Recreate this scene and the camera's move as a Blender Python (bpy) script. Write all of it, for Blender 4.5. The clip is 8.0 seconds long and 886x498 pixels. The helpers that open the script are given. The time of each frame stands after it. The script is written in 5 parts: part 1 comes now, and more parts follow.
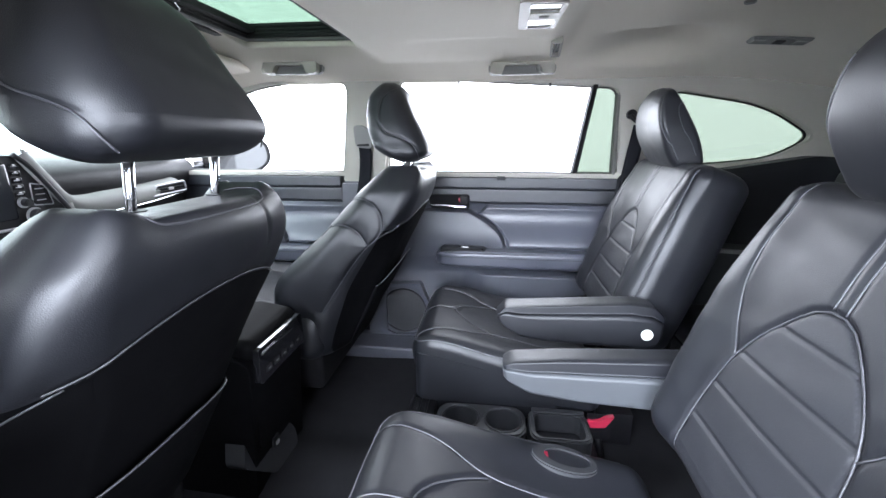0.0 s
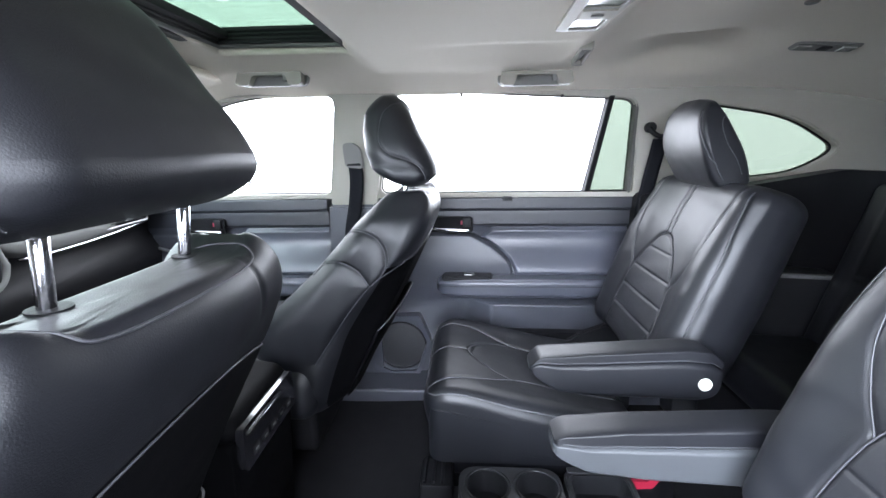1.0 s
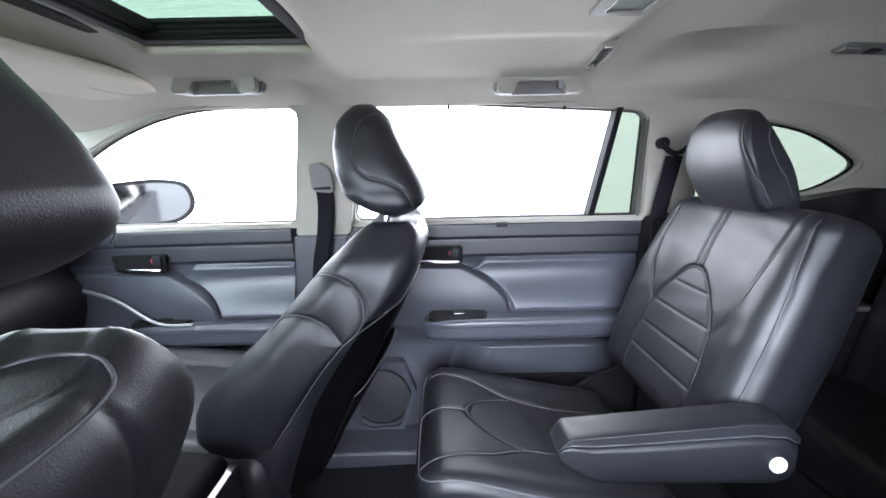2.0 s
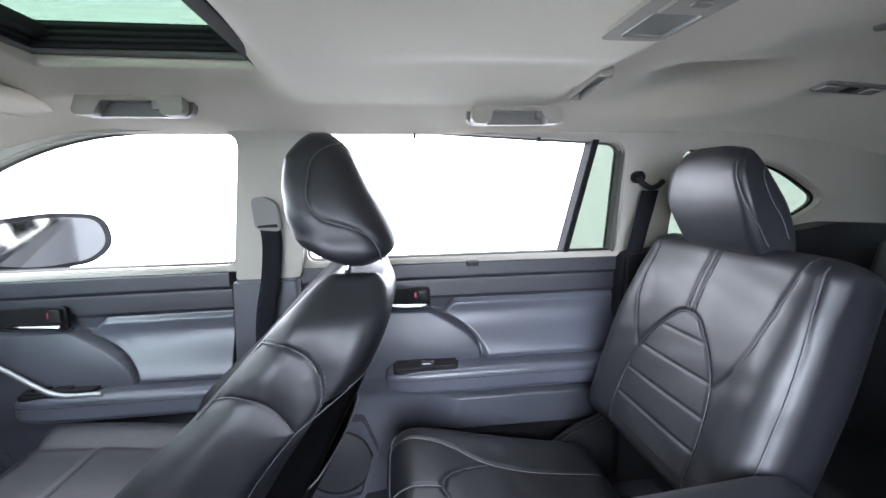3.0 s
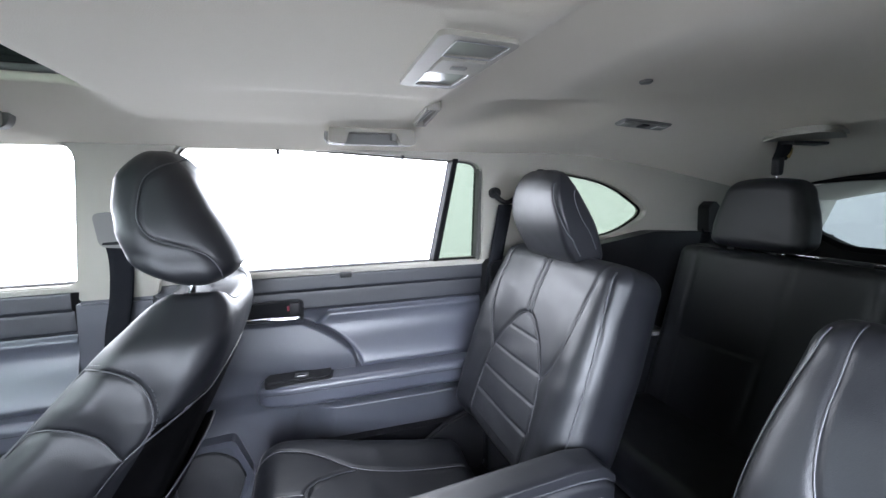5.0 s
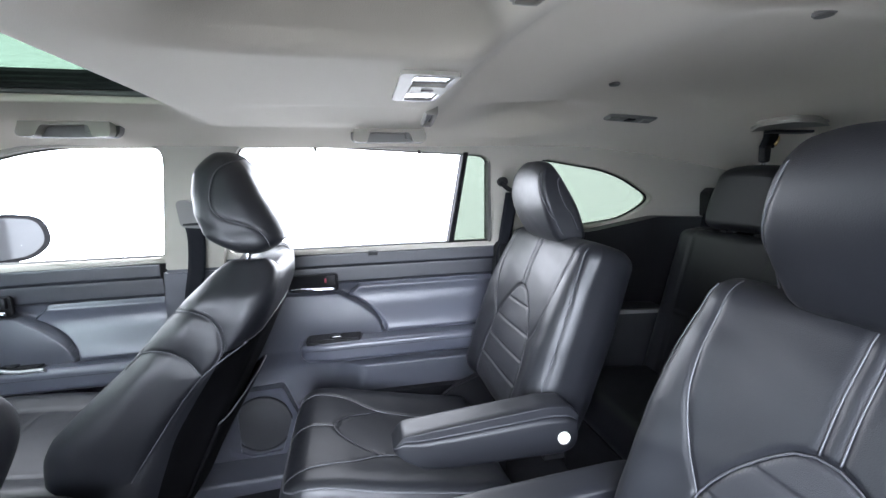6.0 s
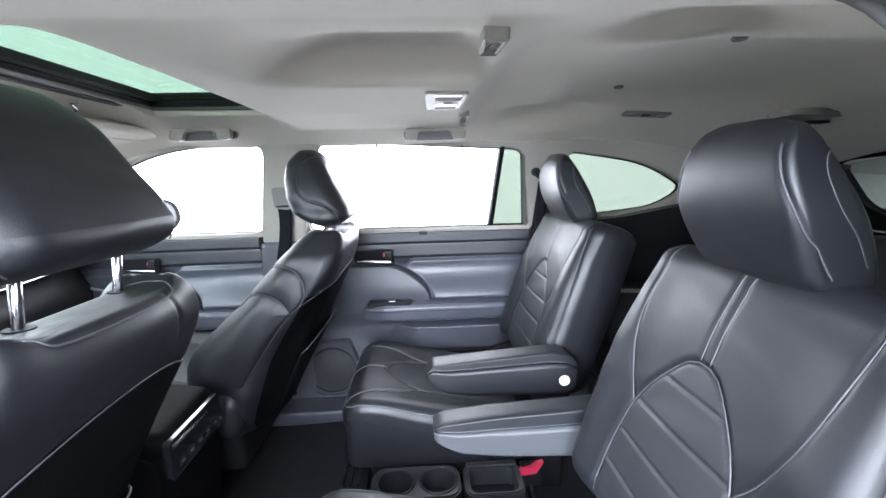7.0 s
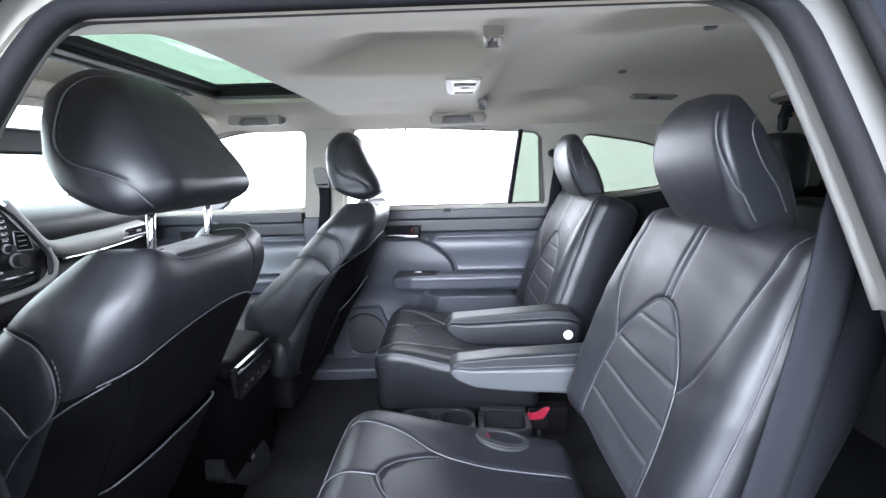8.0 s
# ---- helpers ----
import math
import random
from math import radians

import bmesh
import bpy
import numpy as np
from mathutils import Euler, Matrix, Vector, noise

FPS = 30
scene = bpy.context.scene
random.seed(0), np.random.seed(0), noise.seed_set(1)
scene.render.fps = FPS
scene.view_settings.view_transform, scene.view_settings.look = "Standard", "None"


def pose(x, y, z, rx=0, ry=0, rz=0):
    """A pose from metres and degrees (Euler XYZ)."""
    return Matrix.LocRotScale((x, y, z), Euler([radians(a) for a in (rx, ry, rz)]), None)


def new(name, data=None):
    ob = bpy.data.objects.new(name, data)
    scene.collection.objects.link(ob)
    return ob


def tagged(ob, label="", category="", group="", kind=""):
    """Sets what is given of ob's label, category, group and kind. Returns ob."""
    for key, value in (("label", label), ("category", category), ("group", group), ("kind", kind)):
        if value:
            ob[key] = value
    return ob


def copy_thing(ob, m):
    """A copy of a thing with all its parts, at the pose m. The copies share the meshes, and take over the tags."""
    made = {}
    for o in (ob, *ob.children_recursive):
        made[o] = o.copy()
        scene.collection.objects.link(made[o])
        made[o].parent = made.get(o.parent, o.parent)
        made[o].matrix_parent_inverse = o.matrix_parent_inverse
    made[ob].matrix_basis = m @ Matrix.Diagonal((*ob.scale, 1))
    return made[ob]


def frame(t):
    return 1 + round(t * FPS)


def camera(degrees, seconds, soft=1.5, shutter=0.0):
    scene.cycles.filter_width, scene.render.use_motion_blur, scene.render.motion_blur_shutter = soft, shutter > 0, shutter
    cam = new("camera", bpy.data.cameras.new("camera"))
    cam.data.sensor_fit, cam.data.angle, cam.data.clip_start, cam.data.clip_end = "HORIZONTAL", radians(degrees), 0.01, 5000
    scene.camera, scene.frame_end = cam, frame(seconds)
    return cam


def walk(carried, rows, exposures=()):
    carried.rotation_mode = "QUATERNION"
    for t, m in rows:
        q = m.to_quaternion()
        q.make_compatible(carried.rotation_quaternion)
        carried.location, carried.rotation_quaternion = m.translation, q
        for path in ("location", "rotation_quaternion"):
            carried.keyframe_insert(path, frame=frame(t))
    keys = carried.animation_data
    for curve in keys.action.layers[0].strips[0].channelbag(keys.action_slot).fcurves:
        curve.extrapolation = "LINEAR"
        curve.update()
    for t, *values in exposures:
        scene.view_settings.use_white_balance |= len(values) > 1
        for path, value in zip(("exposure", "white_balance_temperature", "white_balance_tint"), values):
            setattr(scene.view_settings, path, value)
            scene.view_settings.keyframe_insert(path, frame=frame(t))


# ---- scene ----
cam = camera(93.4, 8.0)
METRES, EYE, TILT, LEAN, TURN = 1.44, 0.905, -15.0, 0.0, 7.0
X0, Y0 = 0.0, -0.905
ROWS = [
    (0.0, 0.0, 0.0, 0.0, -0.0, 0.0, 0.0),
    (0.5, -0.0482, 0.0397, 0.0252, -2.21, 0.46, 0.92),
    (1.0, -0.0652, 0.1152, 0.0495, -3.41, 1.19, 1.73),
    (1.5, -0.0705, 0.1927, 0.0678, -4.92, 2.2, 2.45),
    (3.0, -0.0941, 0.3459, 0.1354, -13.61, 6.03, 4.57),
    (3.5, -0.0734, 0.3646, 0.1499, -18.43, 6.55, 5.55),
    (4.0, -0.0478, 0.3654, 0.1555, -22.91, 6.39, 6.42),
    (4.5, -0.0296, 0.3332, 0.1508, -25.75, 5.92, 7.01),
    (6.0, -0.0075, 0.1416, 0.0955, -18.54, 5.01, 5.98),
    (6.5, 0.0167, 0.0602, 0.0733, -13.63, 5.05, 4.9),
    (7.0, 0.0107, -0.0261, 0.0414, -9.48, 4.91, 3.91),
    (7.5, -0.0005, -0.0939, 0.0099, -6.79, 4.58, 3.3),
    (8.0, 0.0129, -0.1319, -0.0147, -5.42, 3.89, 2.96),
]
walk(cam, [(t, pose(X0, Y0, EYE, TILT, LEAN, TURN) @ pose(METRES * x, METRES * y, METRES * z, 90 + pitch, roll, yaw)) for t, x, y, z, yaw, pitch, roll in ROWS])


# ---- light: a bright white photo studio all round the car ----
world = bpy.data.worlds.new("studio")
scene.world = world
world.use_nodes = True
wn, wl = world.node_tree.nodes, world.node_tree.links
wn["Background"].inputs["Color"].default_value = (0.91, 0.96, 1.08, 1)
wn["Background"].inputs["Strength"].default_value = 12.5


# ---- materials ----
def material(name, colour, rough=0.5, metal=0.0, vary=0.12, scale=9.0, grain=0.0, grain_scale=900.0, spec=0.5, coat=0.0,
             cells=0.0, cell_scale=420.0, rough_vary=0.06, sheen=0.0):
    """A surface with slow changes of tone, changes of gloss, a fine grain and, where cells > 0, a hide-like relief."""
    m = bpy.data.materials.new(name)
    m.use_nodes = True
    n, l = m.node_tree.nodes, m.node_tree.links
    b = n["Principled BSDF"]
    b.inputs["Metallic"].default_value = metal
    b.inputs["Specular IOR Level"].default_value = spec
    b.inputs["Coat Weight"].default_value = coat
    b.inputs["Sheen Weight"].default_value = sheen
    co = n.new("ShaderNodeTexCoord")
    slow = n.new("ShaderNodeTexNoise")
    slow.inputs["Scale"].default_value, slow.inputs["Detail"].default_value = scale, 4
    l.new(co.outputs["Object"], slow.inputs["Vector"])
    ramp = n.new("ShaderNodeMix")
    ramp.data_type = "RGBA"
    ramp.inputs["A"].default_value = (*[c * (1 - vary) for c in colour], 1)
    ramp.inputs["B"].default_value = (*[min(1, c * (1 + vary)) for c in colour], 1)
    l.new(slow.outputs["Fac"], ramp.inputs["Factor"])
    l.new(ramp.outputs["Result"], b.inputs["Base Color"])
    mr = n.new("ShaderNodeMapRange")
    mr.inputs["To Min"].default_value, mr.inputs["To Max"].default_value = max(0.02, rough - rough_vary), min(1, rough + rough_vary)
    mid = n.new("ShaderNodeTexNoise")
    mid.inputs["Scale"].default_value, mid.inputs["Detail"].default_value = scale * 4.3, 3
    l.new(co.outputs["Object"], mid.inputs["Vector"])
    l.new(mid.outputs["Fac"], mr.inputs["Value"])
    l.new(mr.outputs["Result"], b.inputs["Roughness"])
    last = None
    if grain:
        fine = n.new("ShaderNodeTexNoise")
        fine.inputs["Scale"].default_value, fine.inputs["Detail"].default_value = grain_scale, 2
        l.new(co.outputs["Object"], fine.inputs["Vector"])
        bump = n.new("ShaderNodeBump")
        bump.inputs["Strength"].default_value, bump.inputs["Distance"].default_value = grain, 0.001
        l.new(fine.outputs["Fac"], bump.inputs["Height"])
        last = bump
    if cells:
        vo = n.new("ShaderNodeTexVoronoi")
        vo.feature = "DISTANCE_TO_EDGE"
        vo.inputs["Scale"].default_value = cell_scale
        l.new(co.outputs["Object"], vo.inputs["Vector"])
        bump = n.new("ShaderNodeBump")
        bump.inputs["Strength"].default_value, bump.inputs["Distance"].default_value = cells, 0.0012
        l.new(vo.outputs["Distance"], bump.inputs["Height"])
        if last:
            l.new(last.outputs["Normal"], bump.inputs["Normal"])
        last = bump
    if last:
        l.new(last.outputs["Normal"], b.inputs["Normal"])
    return m


def glass(name, tint, gloss=0.06):
    m = bpy.data.materials.new(name)
    m.use_nodes = True
    n, l = m.node_tree.nodes, m.node_tree.links
    n.remove(n["Principled BSDF"])
    clear = n.new("ShaderNodeBsdfTransparent")
    clear.inputs["Color"].default_value = (*tint, 1)
    shine = n.new("ShaderNodeBsdfGlossy")
    shine.inputs["Roughness"].default_value = 0.02
    mix = n.new("ShaderNodeMixShader")
    mix.inputs["Fac"].default_value = gloss
    l.new(clear.outputs[0], mix.inputs[1])
    l.new(shine.outputs[0], mix.inputs[2])
    l.new(mix.outputs[0], n["Material Output"].inputs["Surface"])
    return m


LEATHER = material("black_leather", (0.0068, 0.0073, 0.0097), 0.455, vary=0.20, scale=7, cells=0.14, cell_scale=420, grain=0.18, spec=0.46, rough_vary=0.08)
INSERT = material("black_leather_insert", (0.0130, 0.0135, 0.0165), 0.50, vary=0.15, scale=8, cells=0.30, cell_scale=650, grain=0.2, spec=0.5)
# seam greys lifted to hold the highlight along the ridges
THREAD = material("seam_grey_with_highlight", (0.043, 0.043, 0.049), 0.46, vary=0.2, scale=60)
PIPING = material("piping_grey_with_highlight", (0.072, 0.072, 0.080), 0.46, vary=0.2, scale=60)
SHELL = material("black_vinyl_and_console_shade", (0.0025, 0.0025, 0.003), 0.65, vary=0.15, scale=8, cells=0.2, cell_scale=500, spec=0.06)
DOOR = material("dark_grey_door_plastic", (0.043, 0.0455, 0.0565), 0.37, vary=0.14, scale=5, grain=0.35, grain_scale=1500)
DOORTOP = material("door_grey_darkened_for_reflections", (0.017, 0.018, 0.023), 0.36, vary=0.14, scale=5, grain=0.3, grain_scale=1500)
LAMPGREY = material("pale_grey_lamp_plastic", (0.30, 0.282, 0.245), 0.55, vary=0.04, scale=20)
DOORSOFT = material("dark_grey_door_leatherette", (0.052, 0.055, 0.070), 0.31, vary=0.12, scale=5, cells=0.2, cell_scale=600)
BLACKPL = material("black_plastic", (0.007, 0.007, 0.0085), 0.50, vary=0.15, scale=12, grain=0.3, grain_scale=1300, spec=0.22)
GLOSSBLK = material("gloss_black_trim", (0.012, 0.012, 0.014), 0.12, vary=0.1, scale=10, coat=0.4)
RUBBER = material("black_rubber_seal", (0.006, 0.006, 0.007), 0.75, vary=0.2, scale=20, grain=0.4, spec=0.12)
CARPET = material("black_carpet", (0.011, 0.011, 0.0125), 0.95, vary=0.35, scale=22, grain=1.0, grain_scale=420, spec=0.1)
LINER = material("beige_grey_headliner", (0.62, 0.568, 0.478), 0.95, vary=0.05, scale=3, grain=0.5, grain_scale=900, spec=0.1, sheen=0.2)
TRIM = material("light_grey_pillar_trim", (0.30, 0.284, 0.250), 0.62, vary=0.05, scale=4, grain=0.3, grain_scale=1200, spec=0.3)
# mid grey frames; also light grey trim darkened where outside light is too strong
DIMGREY = material("mid_grey_frame_and_dimmed_trim", (0.085, 0.083, 0.078), 0.6, vary=0.06, scale=5, grain=0.3, grain_scale=1200, spec=0.25)
HANDLEGREY = material("light_grey_grab_plastic", (0.16, 0.157, 0.150), 0.6, vary=0.05, scale=6, grain=0.2)
CHROME = material("chrome", (0.55, 0.55, 0.57), 0.17, metal=1, vary=0.04, scale=20)
SATIN = material("satin_silver_trim", (0.28, 0.28, 0.285), 0.38, metal=0.6, vary=0.06, scale=10)
SILVER = material("silver_dash_trim", (0.15, 0.152, 0.145), 0.62, spec=0.25, vary=0.06, scale=10)
RED = material("red_button_plastic", (0.27, 0.012, 0.034), 0.45, vary=0.1)
CREAM = material("cream_plastic_button", (0.72, 0.73, 0.62), 0.45, vary=0.05, scale=30)
WEBBING = material("black_belt_webbing", (0.012, 0.0126, 0.0152), 0.9, vary=0.15, scale=25, grain=0.6, grain_scale=1600, spec=0.04)
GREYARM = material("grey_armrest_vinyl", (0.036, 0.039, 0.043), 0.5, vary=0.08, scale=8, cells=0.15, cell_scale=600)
PAINT = material("dark_grey_car_paint", (0.045, 0.05, 0.062), 0.3, metal=0.4, vary=0.08, scale=12, coat=0.6)
CLOTH = material("dark_folding_shade_cloth", (0.012, 0.012, 0.013), 0.9, vary=0.2, scale=30, grain=0.6)
GLOW = bpy.data.materials.new("glowing_white_backdrop")
GLOW.use_nodes = True
_p = GLOW.node_tree.nodes["Principled BSDF"]
_p.inputs["Base Color"].default_value = (0.8, 0.8, 0.8, 1)
_p.inputs["Emission Color"].default_value = (0.91, 0.96, 1.08, 1)
_p.inputs["Emission Strength"].default_value = 10.5
# two added fill lights, out of view on the left and rear left
GLOWSIDE = GLOW.copy()
GLOWSIDE.name = "glowing_soft_box"
GLOWSIDE.node_tree.nodes["Principled BSDF"].inputs["Emission Color"].default_value = (0.87, 0.955, 1.12, 1)
GLOWSIDE.node_tree.nodes["Principled BSDF"].inputs["Emission Strength"].default_value = 40.0
GLOWREAR = GLOWSIDE.copy()
GLOWREAR.name = "glowing_rear_soft_box"
GLOWREAR.node_tree.nodes["Principled BSDF"].inputs["Emission Strength"].default_value = 20.0
BLOCKGREY = material("added_light_blocking_grey", (0.14, 0.14, 0.14), 0.8, vary=0.03, scale=0.6)
STUDIO = material("grey_studio_floor", (0.07, 0.07, 0.07), 0.6, vary=0.04, scale=0.8)
LENS = material("milky_lamp_lens", (0.28, 0.28, 0.262), 0.20, vary=0.03, scale=30)
SCREEN = material("dark_screen_glass", (0.02, 0.022, 0.026), 0.1, vary=0.05)
CONSOLEGREY = material("dark_grey_console_plastic", (0.0125, 0.013, 0.015), 0.48, vary=0.1, scale=12, grain=0.3, grain_scale=1300)
BEZEL = material("mid_grey_buckle_plastic", (0.022, 0.0225, 0.0245), 0.42, vary=0.1, scale=12, grain=0.2)
PALE = material("pale_print", (0.22, 0.22, 0.22), 0.5)
MIRROR = material("mirror_glass", (0.6, 0.62, 0.64), 0.03, metal=1, vary=0.02)
BRASS = material("worn_brass", (0.45, 0.32, 0.13), 0.35, metal=0.9, vary=0.2, scale=60)
TINT = glass("green_tinted_glass", (0.215, 0.236, 0.209), 0.03)
ROOFTINT = glass("green_roof_glass", (0.184, 0.227, 0.193), 0.03)
REARTINT = glass("lightly_tinted_rear_glass", (0.62, 0.67, 0.67), 0.04)
CLEAR = glass("clear_windscreen_glass", (0.80, 0.85, 0.83), 0.05)


# ---- building helpers ----
def mesh_from(name, verts, faces, smooth=True):
    me = bpy.data.meshes.new(name)
    me.from_pydata(verts, [], faces)
    me.update()
    if smooth:
        me.shade_smooth()
    return me


def bm_mesh(name, bm, smooth=True, sharp=40):
    bmesh.ops.recalc_face_normals(bm, faces=bm.faces)
    me = bpy.data.meshes.new(name)
    bm.to_mesh(me)
    bm.free()
    if smooth:
        me.shade_smooth()
        me.set_sharp_from_angle(angle=radians(sharp))
    return me


def part(name, me, mat, parent, label=""):
    ob = new(name, me)
    if not me.materials:
        me.materials.append(mat)
    if parent:
        ob.parent = parent
    return tagged(ob, label=label)


def thing(name, label, category, at=(0, 0, 0), group="", kind=""):
    ob = new(name)
    ob.empty_display_size = 0.05
    ob.location = at
    return tagged(ob, label=label, category=category, group=group, kind=kind)


def grid_mesh(name, pts, wrap=False):
    """A smooth sheet through an array of rows x columns x 3."""
    r, c = pts.shape[:2]
    i = np.arange(r * c).reshape(r, c)
    if wrap:
        i = np.concatenate([i, i[:, :1]], 1)
    q = np.stack([i[:-1, :-1], i[:-1, 1:], i[1:, 1:], i[1:, :-1]], -1).reshape(-1, 4)
    return mesh_from(name, pts.reshape(-1, 3).tolist(), q.tolist())


def tube(name, pts, r, n=8, closed=False, flat=1.0):
    """A round (or flattened) rod along a line of points."""
    p = np.array(pts, float)
    k = len(p)
    if closed:
        t = np.roll(p, -1, 0) - np.roll(p, 1, 0)
    else:
        t = np.gradient(p, axis=0)
    t /= np.linalg.norm(t, axis=1)[:, None] + 1e-12
    up = np.array([0.0, 0.0, 1.0]) if abs(t[:, 2]).mean() < 0.8 else np.array([1.0, 0.0, 0.0])
    a = np.cross(t, up)
    a /= np.linalg.norm(a, axis=1)[:, None] + 1e-12
    b = np.cross(t, a)
    rr = np.broadcast_to(np.array(r, float), (k,))
    ang = np.linspace(0, 2 * np.pi, n, endpoint=False)
    ring = p[:, None] + rr[:, None, None] * (np.cos(ang)[None, :, None] * a[:, None] + flat * np.sin(ang)[None, :, None] * b[:, None])
    v = ring.reshape(-1, 3).tolist()
    f = []
    for i in range(k if closed else k - 1):
        j = (i + 1) % k
        f += [(i * n + m, i * n + (m + 1) % n, j * n + (m + 1) % n, j * n + m) for m in range(n)]
    if not closed:
        f += [tuple(range(n))[::-1], tuple((k - 1) * n + m for m in range(n))]
    me = mesh_from(name, v, f)
    return me


def smooth_line(pts, n=40):
    """A curve through a few points."""
    p = np.array(pts, float)
    d = np.r_[0, np.cumsum(np.linalg.norm(np.diff(p, axis=0), axis=1))]
    q = np.vstack([2 * p[0] - p[1], p, 2 * p[-1] - p[-2]])
    out = []
    for s in np.linspace(0, d[-1], n):
        i = min(max(int(np.searchsorted(d, s, side="right")) - 1, 0), len(p) - 2)
        u = (s - d[i]) / (d[i + 1] - d[i])
        a, b, c, e = q[i], q[i + 1], q[i + 2], q[i + 3]
        out.append(0.5 * (2 * b + (c - a) * u + (2 * a - 5 * b + 4 * c - e) * u * u + (3 * b - a - 3 * c + e) * u ** 3))
    return np.array(out)


def box(name, lo, hi, bevel=0.004, segs=2, slant=None):
    """A block with softened edges; slant(x, y, z) may reshape it."""
    bm = bmesh.new()
    bmesh.ops.create_cube(bm, size=1)
    for v in bm.verts:
        v.co = Vector([lo[k] + (v.co[k] + 0.5) * (hi[k] - lo[k]) for k in range(3)])
    if slant:
        for v in bm.verts:
            v.co = Vector(slant(*v.co))
    if bevel:
        bmesh.ops.bevel(bm, geom=bm.edges[:], offset=bevel, segments=segs, affect="EDGES", profile=0.6)
    return bm_mesh(name, bm)


def slab(name, outline, lo, hi, axis="y", bevel=0.004, segs=2, holes=(), warp=None):
    """A plate cut from an outline (with holes), from lo to hi along an axis. The outline's two numbers are the other axes in order."""
    bm = bmesh.new()
    edges = []
    for loop in (outline, *holes):
        vs = [bm.verts.new((a, b, 0)) for a, b in loop]
        edges += [bm.edges.new((vs[i], vs[(i + 1) % len(vs)])) for i in range(len(vs))]
    bmesh.ops.triangle_fill(bm, use_beauty=True, use_dissolve=False, edges=edges)
    faces = bm.faces[:]
    ext = bmesh.ops.extrude_face_region(bm, geom=faces)
    for g in ext["geom"]:
        if isinstance(g, bmesh.types.BMVert):
            g.co.z = 1
    for v in bm.verts:
        a, b, k = v.co
        k = lo + k * (hi - lo)
        v.co = Vector({"y": (a, k, b), "x": (k, a, b), "z": (a, b, k)}[axis])
    bmesh.ops.dissolve_limit(bm, angle_limit=0.01, verts=bm.verts, edges=bm.edges)
    if bevel:
        rim = [e for e in bm.edges if e.is_manifold and e.calc_face_angle(0) > 1.0]
        bmesh.ops.bevel(bm, geom=rim, offset=bevel, segments=segs, affect="EDGES", clamp_overlap=True)
    bmesh.ops.triangulate(bm, faces=[f for f in bm.faces if len(f.verts) > 4])
    if warp:
        for v in bm.verts:
            v.co = Vector(warp(*v.co))
    return bm_mesh(name, bm, sharp=35)


def disc(name, at, r, depth, axis="y", n=28, bevel=0.002):
    bm = bmesh.new()
    bmesh.ops.create_cone(bm, cap_ends=True, segments=n, radius1=r, radius2=r, depth=depth)
    if bevel:
        bmesh.ops.bevel(bm, geom=[e for e in bm.edges if len(e.link_faces) == 2 and e.calc_face_angle(0) > 1], offset=bevel, segments=2, affect="EDGES")
    m = {"z": Matrix(), "y": Matrix.Rotation(radians(90), 4, "X"), "x": Matrix.Rotation(radians(90), 4, "Y")}[axis]
    bmesh.ops.transform(bm, matrix=Matrix.Translation(at) @ m, verts=bm.verts)
    return bm_mesh(name, bm)


def sstep(x, a, b):
    u = np.clip((np.asarray(x, float) - a) / (b - a), 0, 1)
    return u * u * (3 - 2 * u)


def line_dist(Y, H, lines):
    """The distance of every (Y, H) from the nearest of several polylines."""
    best = np.full(Y.shape, 9.0)
    for line in lines:
        p = np.array(line, float)
        for a, b in zip(p[:-1], p[1:]):
            ab = b - a
            t = np.clip(((Y - a[0]) * ab[0] + (H - a[1]) * ab[1]) / (ab @ ab + 1e-12), 0, 1)
            best = np.minimum(best, np.hypot(Y - a[0] - t * ab[0], H - a[1] - t * ab[1]))
    return best


